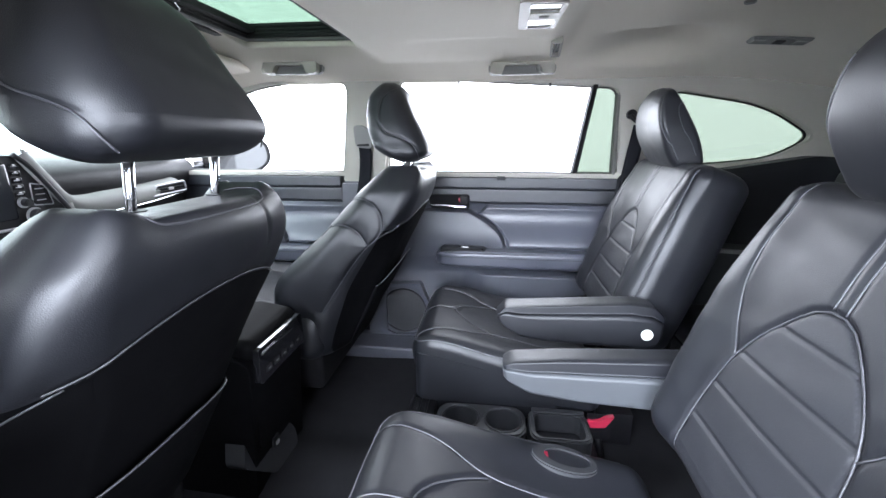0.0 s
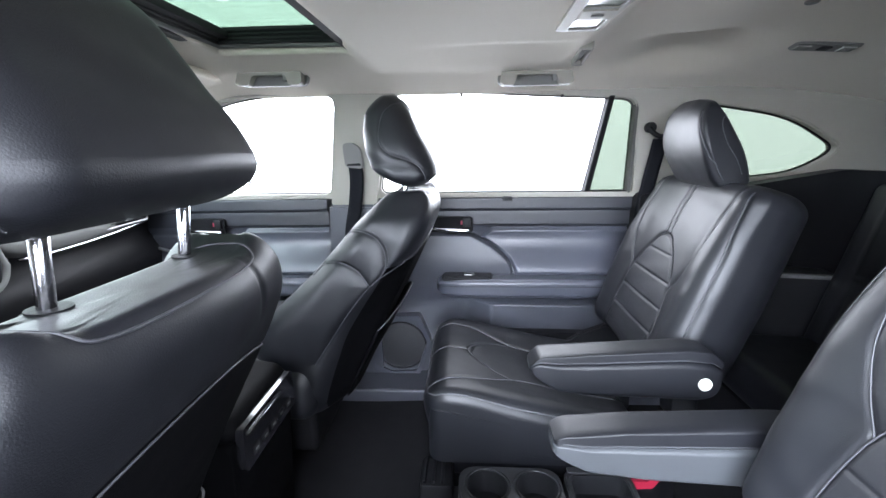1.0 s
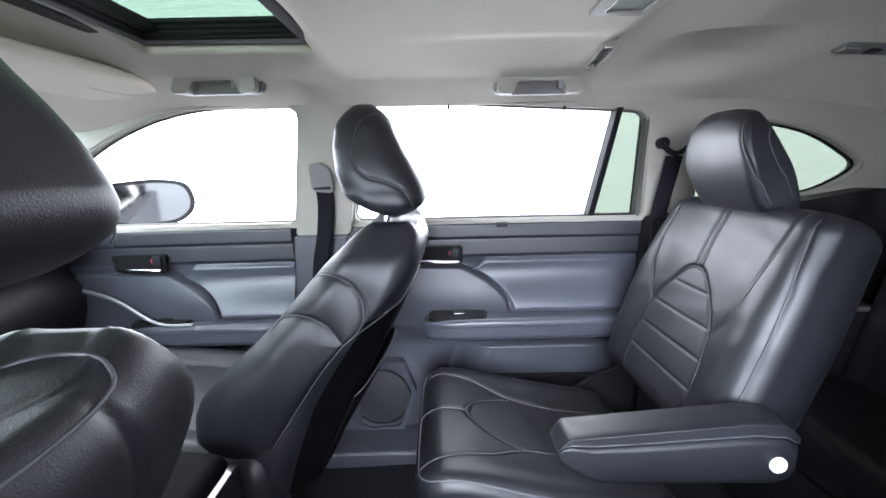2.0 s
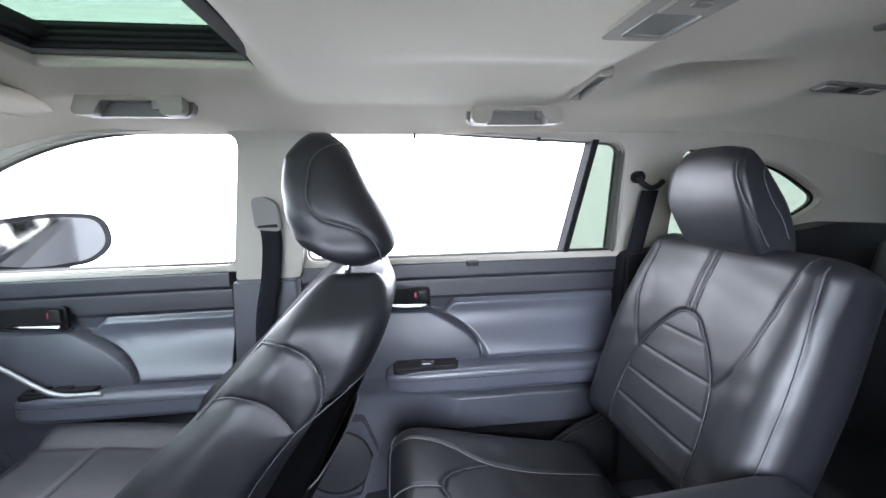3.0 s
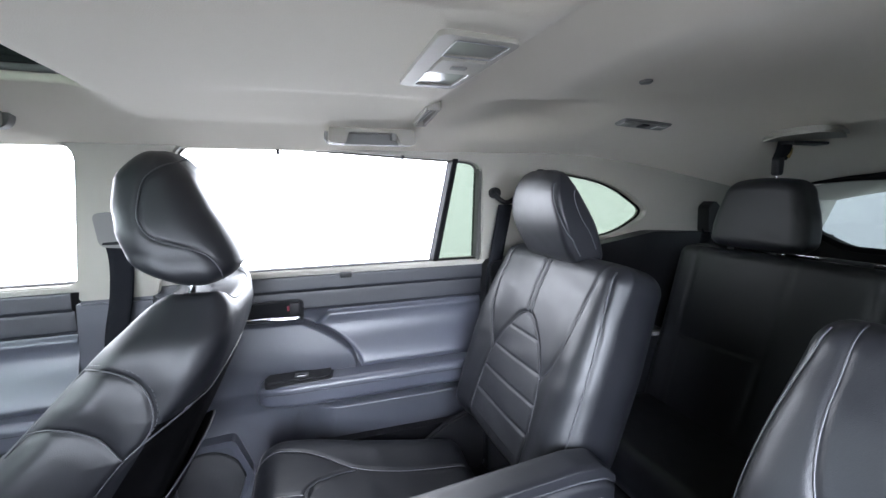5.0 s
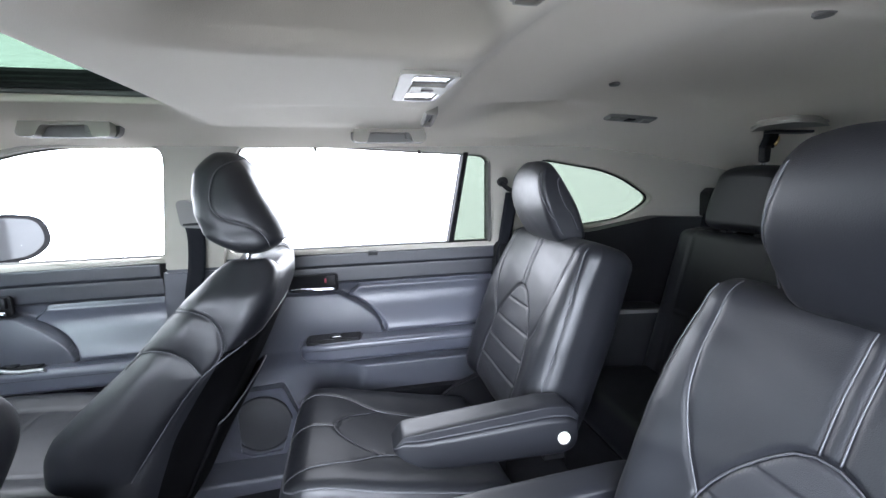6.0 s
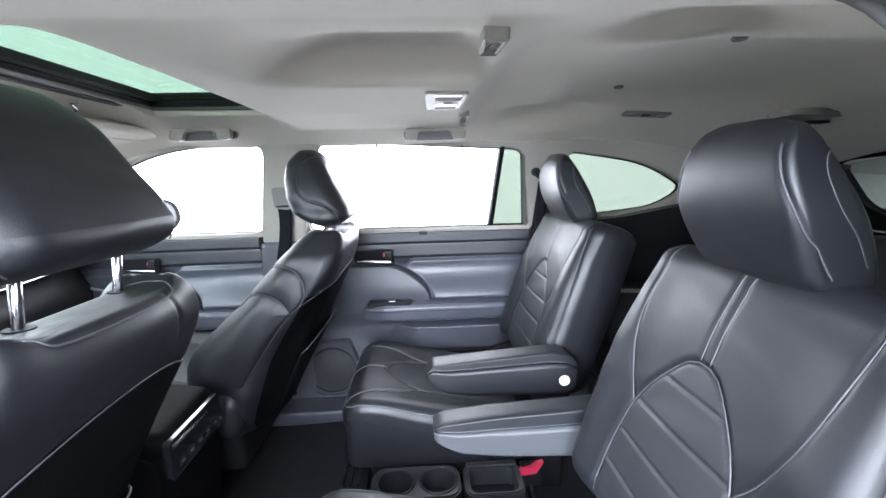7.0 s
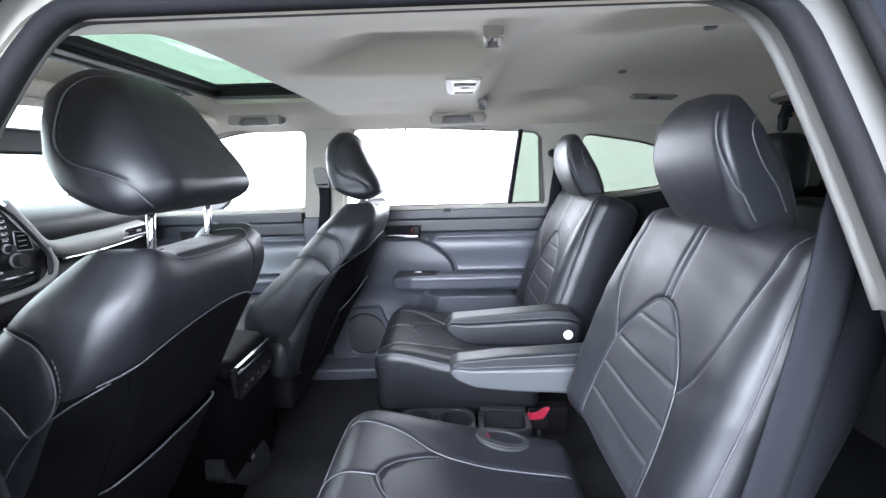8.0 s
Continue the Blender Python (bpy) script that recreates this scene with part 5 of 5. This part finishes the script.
    part("lower_trim", box("lower_trim", (-1.137, -0.26, 0.690), (-1.128, -0.055, 0.696), 0.002), SATIN, st, "satin strip under the screen")

    c = thing("centre_console", "black leather-topped centre console with rear climate panel", "centre console", (0, 0, 0))
    # body, lid and kick panel near-black, for the shade behind the driver seat
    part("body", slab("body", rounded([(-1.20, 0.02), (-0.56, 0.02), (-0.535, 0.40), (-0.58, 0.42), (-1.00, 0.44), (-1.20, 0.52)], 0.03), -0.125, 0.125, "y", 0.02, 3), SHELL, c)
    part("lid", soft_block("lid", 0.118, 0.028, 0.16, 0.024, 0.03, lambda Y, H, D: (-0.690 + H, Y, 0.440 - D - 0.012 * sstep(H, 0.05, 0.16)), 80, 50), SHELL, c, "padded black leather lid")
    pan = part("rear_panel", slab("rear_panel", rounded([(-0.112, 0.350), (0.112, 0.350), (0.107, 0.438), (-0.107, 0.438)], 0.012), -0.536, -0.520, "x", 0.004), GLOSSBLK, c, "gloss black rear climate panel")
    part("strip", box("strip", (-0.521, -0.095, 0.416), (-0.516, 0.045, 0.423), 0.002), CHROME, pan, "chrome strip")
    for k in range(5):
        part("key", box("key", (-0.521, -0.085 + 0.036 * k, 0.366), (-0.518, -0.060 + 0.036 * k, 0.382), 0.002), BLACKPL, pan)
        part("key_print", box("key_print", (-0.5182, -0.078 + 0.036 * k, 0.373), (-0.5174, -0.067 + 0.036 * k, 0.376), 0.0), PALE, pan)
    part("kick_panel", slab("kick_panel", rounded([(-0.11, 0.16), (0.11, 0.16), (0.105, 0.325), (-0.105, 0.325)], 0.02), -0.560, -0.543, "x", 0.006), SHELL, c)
    foot = part("foot_cover", slab("foot_cover", rounded([(-0.155, 0.150), (-0.075, 0.070), (0.044, 0.066), (0.058, 0.108), (-0.005, 0.205), (-0.106, 0.218)], 0.015), -0.565, -0.515, "x", 0.016, 3, warp=lambda a, b, k: (a - 0.35 * (k - 0.02), b, k)), CONSOLEGREY, c, "dark plastic foot cover")
    part("clip", box("clip", (-0.566, -0.050, 0.120), (-0.545, -0.022, 0.150), 0.004), BLACKPL, foot)
    part("clip_tab", box("clip_tab", (-0.548, -0.044, 0.128), (-0.541, -0.030, 0.138), 0.002), SATIN, foot)

    w = part("windscreen", mesh_from("windscreen", [(-1.10, -0.60, 1.135), (-1.10, 0.60, 1.135), (-1.78, 0.74, 0.84), (-1.78, -0.74, 0.84)], [(0, 1, 2, 3)]), CLEAR, None)
    w.modifiers.new("thick", "SOLIDIFY").thickness = 0.005
    tagged(w, "clear raked windscreen", "windscreen", kind="structure")
    f = part("wall_front", box("wall_front", (-1.82, -0.80, 0.0), (-1.76, 0.80, 0.845), 0.0), BLACKPL, None)
    tagged(f, "black bulkhead behind the dashboard", "bulkhead", kind="structure")
    m = thing("rear_view_mirror", "black rear-view mirror at the windscreen", "mirror", (-1.13, 0.032, 1.033))
    part("housing", soft_block("housing", 0.125, 0.018, 0.036, 0.014, 0.014, lambda Y, H, D: (D, Y, H), 60, 20), BLACKPL, m)
    part("stem", tube("stem", [(-0.01, 0, 0.02), (-0.04, 0, 0.05), (-0.05, 0, 0.075)], 0.01, 8), BLACKPL, m)
    m = thing("door_mirror", "black-framed door mirror outside the front window", "door mirror", (-1.21, 0.930, 0.825))
    m.rotation_euler.z = radians(-29)
    oval = rounded([(-0.138, -0.056), (-0.02, -0.084), (0.128, -0.080), (0.190, -0.03), (0.172, 0.066), (0.05, 0.084), (-0.112, 0.070), (-0.146, 0.01)], 0.05)
    part("housing", slab("housing", oval, -0.07, 0.030, "x", 0.022, 4), GLOSSBLK, m, "dark mirror housing")
    pane = [(a * 0.86 + 0.004, b * 0.84) for a, b in oval]
    part("mirror_pane", slab("mirror_pane", pane, 0.0305, 0.0335, "x", 0.001), MIRROR, m, "clear mirror pane")
    part("foot", box("foot", (-0.05, -0.19, -0.085), (0.01, -0.12, -0.04), 0.01), PAINT, m)


# ---- between and behind the second row ----
def floor_console():
    c = thing("cup_holder_console", "low black floor console with two cup holders and a tray", "console", (0.015, 0.055, 0))
    top = 0.185
    cups = [[(-0.085 + 0.112 * k + 0.048 * math.cos(a), 0.0 + 0.048 * math.sin(a)) for a in np.linspace(0, 2 * math.pi, 28, endpoint=False)] for k in (0, 1)]
    part("body", slab("body", rounded([(-0.21, -0.075), (0.27, -0.075), (0.27, 0.075), (-0.21, 0.075)], 0.03), 0.02, top - 0.070, "z", 0.006), BLACKPL, c)
    part("top_plate", slab("top_plate", rounded([(-0.15, -0.062), (0.085, -0.062), (0.085, 0.062), (-0.15, 0.062)], 0.045), top - 0.068, top, "z", 0.006, 2, cups), CONSOLEGREY, c, "dark grey cup holder plate")
    for k, loop in enumerate(cups):
        x = -0.085 + 0.112 * k
        part("cup_rim", tube("cup_rim", [(a, b, top) for a, b in loop], 0.003, 8, True), CONSOLEGREY, c)
        part("cup_floor", disc("cup_floor", (x, 0, top - 0.066), 0.048, 0.004, "z"), BLACKPL, c)
    tr = rounded([(0.095, -0.055), (0.25, -0.055), (0.25, 0.065), (0.095, 0.065)], 0.03)
    inn = rounded([(0.110, -0.042), (0.236, -0.042), (0.236, 0.050), (0.110, 0.050)], 0.025)
    part("tray", slab("tray", tr, top - 0.068, top - 0.006, "z", 0.005, 2, [inn]), CONSOLEGREY, c, "dark grey open tray")
    part("tray_plate", box("tray_plate", (0.105, 0.048, top - 0.008), (0.245, 0.066, top - 0.001), 0.003), CONSOLEGREY, c, "raised edge of the tray")
    part("front_step", box("front_step", (-0.245, 0.03, 0.03), (-0.165, 0.125, 0.150), 0.012), BLACKPL, c)
    for k in range(3):
        part("rib", box("rib", (-0.238 + 0.022 * k, 0.036, 0.150), (-0.230 + 0.022 * k, 0.120, 0.158), 0.002), BLACKPL, c)

    b = thing("belt_buckle", "black belt buckle with a red button beside the far seat", "belt buckle", (0.302, 0.118, 0.160), "belt buckles")
    part("body", box("body", (-0.03, -0.016, -0.05), (0.03, 0.014, 0.012), 0.006), BLACKPL, b)
    part("red_button", slab("red_button", rounded([(-0.036, -0.010), (0.012, -0.006), (0.034, 0.030), (0.016, 0.026), (-0.002, 0.012), (-0.034, 0.010)], 0.005), -0.024, -0.010, "y", 0.003), RED, b, "red release tab")
    part("stalk", tube("stalk", [(0.0, 0, -0.05), (0.02, 0.01, -0.14)], 0.010, 8), BLACKPL, b)
    b = thing("belt_buckle", "belt buckle with a red button in a grey oval bezel", "belt buckle", (0.150, -0.205, 0.299), "belt buckles")
    b.rotation_euler.y = radians(11)
    oval = [(0.066 * math.cos(a), 0.036 * math.sin(a)) for a in np.linspace(0, 2 * math.pi, 36, endpoint=False)]
    oin = [(0.006 + 0.043 * math.cos(a), 0.002 + 0.018 * math.sin(a)) for a in np.linspace(0, 2 * math.pi, 36, endpoint=False)]
    part("bezel", slab("bezel", oval, -0.02, 0.006, "z", 0.003, 2, [oin]), BEZEL, b, "grey plastic oval bezel")
    part("pit", slab("pit", oin, -0.024, -0.016, "z", 0), BLACKPL, b)
    part("buckle", box("buckle", (-0.035, -0.016, -0.02), (0.04, 0.014, -0.002), 0.004), BLACKPL, b)
    part("red_button", box("red_button", (-0.040, -0.010, -0.012), (-0.031, 0.010, 0.004), 0.002), RED, b, "red release button")


def third_row():
    s = thing("third_row_seat", "black leather third-row bench with upright backrest", "car seat", (0, 0, 0))
    lean = leaned(1.020, 0.558, 14)
    for y0, y1 in ((-0.52, -0.005), (0.005, 0.52)):
        yc, hw = (y0 + y1) / 2, (y1 - y0) / 2
        lines = [[(0.165, -0.24), (0.182, 0.25)], [(-0.055, -0.24), (-0.062, -0.01), (-0.08, 0.25)], [(-0.062, -0.006), (0.172, -0.014)]]

        def back(Y, H, D, cut=True):
            Y, H, D = (np.asarray(v, float) for v in (Y, H, D))
            f = sstep(-D, 0, 0.04)
            d = D + f * 0.004 * np.exp(-(line_dist(Y, H, lines) / 0.005) ** 2) - f * 0.01 * np.cos(Y * 6)
            return lean(Y + yc, H, d)
        part("backrest", soft_block("backrest", hw, 0.055, 0.26, 0.035, 0.03, back, 140, 90), LEATHER, s)
        part("seat_cushion", soft_block("seat_cushion", hw, 0.06, 0.23, 0.04, 0.05, lambda Y, H, D: (0.83 + H, Y + yc, 0.30 - D - 0.05 * H), 100, 60), LEATHER, s)

    def head(Y, H, D):
        taper = 1 - 0.24 * sstep(H, -0.05, 0.10)
        return 1.070 + D + 0.1 * H, 0.296 + Y * taper, 0.920 + H - 0.012 * (Y / 0.12) ** 2 * sstep(H, 0.0, 0.09)
    part("headrest", soft_block("headrest", 0.122, 0.045, 0.094, 0.03, 0.030, head, 110, 60), LEATHER, s, "black leather headrest")
    for k in (-0.05, 0.05):
        part("headrest_post", tube("headrest_post", [(1.075, 0.296 + k, 0.78), (1.075, 0.296 + k, 0.86)], 0.006, 10), CHROME, s, "chrome headrest post")
    for y, w in ((0.44, 0.04), (0.12, 0.045)):
        part("latch", box("latch", (1.05, y - w, 0.806), (1.10, y + w, 0.822), 0.006), BLACKPL, s)
    part("base", box("base", (0.62, -0.50, 0.0), (1.10, 0.50, 0.25), 0.02), BLACKPL, s)

    side = part("side_trim_rear", slab("side_trim_rear", finer(rounded([(0.45, 0.02), (1.94, 0.02), (1.94, 0.80), (1.05, 0.845), (0.80, 0.800), (0.60, 0.785), (0.455, 0.770)], 0.02)), -0.06, 0.02, "y", 0.01, 2, (), side_warp(1)), BLACKPL, None)
    tagged(side, "black plastic side trim beside the third row", "side trim", kind="structure")
    arch = part("wheel_arch_trim", slab("wheel_arch_trim", rounded([(0.56, 0.02), (1.06, 0.02), (1.06, 0.525), (0.62, 0.550), (0.56, 0.50)], 0.03), 0.52, 0.72, "y", 0.012, 3), CONSOLEGREY, None)
    tagged(arch, "black plastic wheel arch trim", "side trim", kind="structure")
    strip = part("side_strip", slab("side_strip", [(0.70, 0.540), (1.03, 0.524), (1.03, 0.536), (0.70, 0.552)], 0.512, 0.535, "y", 0.003), SATIN, None)
    tagged(strip, "thin satin silver strip on the rear side trim", "trim", kind="structure")
    part("top_strip", tube("top_strip", [(1.100, 0.47, 0.812), (1.103, 0.34, 0.818), (1.103, 0.2, 0.818), (1.103, -0.45, 0.818)], 0.0035, 8), CHROME, s, "bright strip along the backrest top")
    for y in (0.42, 0.37, 0.26):
        part("loop", box("loop", (1.055, y - 0.012, 0.770), (1.106, y + 0.012, 0.824), 0.005), BLACKPL, s)
    for y0 in (-0.30, 0.142):
        part("release_handle", box("release_handle", (1.015, y0, 0.752), (1.040, y0 + 0.07, 0.772), 0.005), BLACKPL, s, "black seat release handle")
    hook = thing("belt_hook", "black belt guide on the rear pillar", "belt guide", (1.16, 0.53, 0.90))
    part("body", slab("body", rounded([(-0.02, -0.05), (0.02, -0.05), (0.025, 0.03), (0.0, 0.05), (-0.025, 0.03)], 0.01), -0.02, 0.02, "y", 0.006), BLACKPL, hook)
    part("webbing", strap("webbing", [(0, 0, -0.04), (-0.02, -0.01, -0.10), (-0.03, -0.01, -0.20)], 0.045), WEBBING, hook)
    # tailgate
    hole = rounded([(-0.36, 0.795), (0.36, 0.795), (0.47, 0.845), (0.570, 0.972), (0.520, 1.004), (0.34, 1.018), (-0.34, 1.018), (-0.520, 1.004), (-0.570, 0.972), (-0.47, 0.845)], 0.035)
    t = part("wall_rear", slab("wall_rear", finer([(-0.80, 0.0), (0.80, 0.0), (0.80, 0.8), (0.72, 1.14), (-0.72, 1.14), (-0.80, 0.8)]), 1.55, 1.61, "x", 0.006, 2, [finer(hole)]), BLACKPL, None)
    tagged(t, "black trimmed tailgate with its window opening", "tailgate", kind="structure")
    ring = part("tailgate_seal", tube("tailgate_seal", [(1.546, a, b) for a, b in finer(hole, 0.03)], 0.010, 8, True), RUBBER, None)
    tagged(ring, "black frame round the tailgate window", "window seal", kind="structure")
    g = part("window_rear", slab("window_rear", hole, 1.585, 1.589, "x", 0), REARTINT, None)
    tagged(g, "tinted tailgate window", "window", kind="structure")


# ---- left side with the open door ----
# lower front edge reaches back, out of view, to shade the driver seat
APERTURE = rounded([(-0.335, 1.097), (0.350, 1.097), (0.388, 0.977), (0.432, 0.797), (0.49, 0.45), (0.32, 0.08), (-0.32, 0.08), (-0.375, 0.45), (-0.415, 0.75), (-0.425, 0.93), (-0.372, 1.045)], [0.05, 0.07, 0.1, 0.1, 0.15, 0.12, 0.06, 0.1, 0.1, 0.1, 0.03])
INNER = [(x - 0.025 if x < 0 else x, z) for x, z in APERTURE]


def left_side():
    outer = finer([(-1.75, 0.02), (1.95, 0.02), (1.95, 1.09), (-0.80, 1.135), (-1.10, 1.10), (-1.75, 0.78)], 0.06)
    win = rounded([(-1.42, BELT), (-0.66, BELT), (-0.63, 1.085), (-0.86, 1.09), (-1.08, 1.02)], [0.03, 0.03, 0.06, 0.12, 0.2])
    holes = [finer(win), finer(INNER), finer(WIN_QUARTER)]
    w = part("wall_left", slab("wall_left", outer, -0.01, 0.03, "y", 0.006, 2, holes, side_warp(-1)), DIMGREY, None)
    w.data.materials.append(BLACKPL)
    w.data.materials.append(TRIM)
    # black below; light grey in front; behind, the same trim darkened against strong light
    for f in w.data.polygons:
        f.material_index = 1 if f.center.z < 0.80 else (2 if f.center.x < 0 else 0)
    tagged(w, "light grey and black cabin side with an open door aperture", "car body side", kind="structure")
    grow = [(x + 0.028 * (1 if x > 0 else -1) * min(1, abs(x) / 0.2), z + (0.028 if z > 0.6 else -0.028)) for x, z in APERTURE]
    q = part("window_quarter_left", slab("window_quarter_left", finer(WIN_QUARTER), 0.040, 0.044, "y", 0, warp=side_warp(-1)), TINT, None)
    tagged(q, "green tinted privacy glass pane", "window", kind="structure")
    o = part("body_side_left", slab("body_side_left", finer([(-1.9, -0.12), (2.1, -0.12), (2.1, 1.0), (1.7, 1.22), (-0.70, 1.25), (-1.05, 1.20), (-1.9, 0.84)], 0.06), 0.055, 0.13, "y", 0.012, 3, [finer(win), finer(grow), finer(WIN_QUARTER)], side_warp(-1)), PAINT, None)
    tagged(o, "dark grey painted body side round the open door", "car body side", kind="structure")
    lip = [(x, -side_y(x, z) + 0.006, z) for x, z in finer(INNER, 0.02)]
    k = [i for i, p in enumerate(lip) if p[2] < 0.79]
    lip = lip[k[-1] + 1:] + lip[:k[0]]
    # cream in itself, darkened here to offset the strong light
    t = part("aperture_lip", tube("aperture_lip", lip, 0.005, 8), DIMGREY, None)
    tagged(t, "cream plastic lip in darkened grey round the top of the aperture", "trim", kind="structure")
    for loop, dy, r in ((APERTURE, 0.030, 0.012), (grow, 0.055, 0.008)):
        s = part("door_seal", tube("door_seal", [(x, -side_y(x, z) - dy, z) for x, z in finer(loop, 0.02)], r, 8, True), RUBBER, None)
        tagged(s, "black rubber door seal round the aperture", "door seal", kind="structure")


def studio():
    g = part("ground", box("ground", (-60, -60, -0.42), (60, 60, -0.36), 0.0), STUDIO, None)
    tagged(g, "grey studio floor under the car", "floor", kind="structure")
    # unseen grey walls, added to keep light off the left and rear
    for nm, lo, hi in (("wall_studio_left", (-8.0, -3.0, -0.36), (-3.6, -2.9, 6.0)), ("wall_studio_side", (0.6, -3.0, -0.36), (1.9, -2.9, 6.0)), ("wall_studio_rear_low", (1.9, -3.0, -0.36), (5.2, -2.9, 0.69)), ("wall_studio_low", (-3.6, -4.3, -0.36), (0.6, -4.2, 0.58)), ("wall_studio_end", (5.0, -2.9, -0.36), (5.1, 4.0, 6.0))):
        w = part(nm, box(nm, lo, hi, 0.0), BLOCKGREY, None)
        tagged(w, "plain grey wall added out of view to block light", "wall", kind="structure")
    # left and rear-left panels are unseen fill lights; side and front are backdrops
    for nm, lo, hi in (("backdrop_side", (-9.0, 4.2, -0.36), (5.0, 4.3, 3.0)), ("backdrop_rear_left", (1.9, -3.0, 0.70), (5.2, -2.9, 2.4)), ("backdrop_left", (-4.4, -4.3, 0.60), (0.55, -4.2, 4.6)), ("backdrop_front", (-9.1, -6.0, -0.36), (-9.0, 4.3, 3.0))):
        w = part(nm, box(nm, lo, hi, 0.0), GLOWSIDE if nm == "backdrop_left" else GLOWREAR if nm == "backdrop_rear_left" else GLOW, None)
        tagged(w, "plain glowing white panel lighting the car", "backdrop", kind="structure")


shell()
left_side()
studio()
door_panel("door_rear_right", "dark grey rear door with armrest, chrome handle and speaker", -0.56, 0.455, 0.0, False)
door_panel("door_front_right", "dark grey front door with armrest, switches and chrome handle", -1.62, -0.620, -0.90, True)
rear_glass_and_pillars()
dashboard()
front_seat("driver_seat", "black leather driver seat with raised headrest", -0.400, -0.416, 0.030, post_y=0.014)
front_seat("passenger_seat", "black leather front passenger seat slid back", -0.262, 0.416, 0.02, -0.025, 0.113, 0.065, 0.520)
captain_seat("captain_seat", "black leather second-row captain's chair with grey armrest side", -0.388, 1)
captain_seat("captain_seat", "black leather second-row captain's chair beside the far door", 0.375, -1)
floor_console()
third_row()
seat_belts()
ceiling_things()
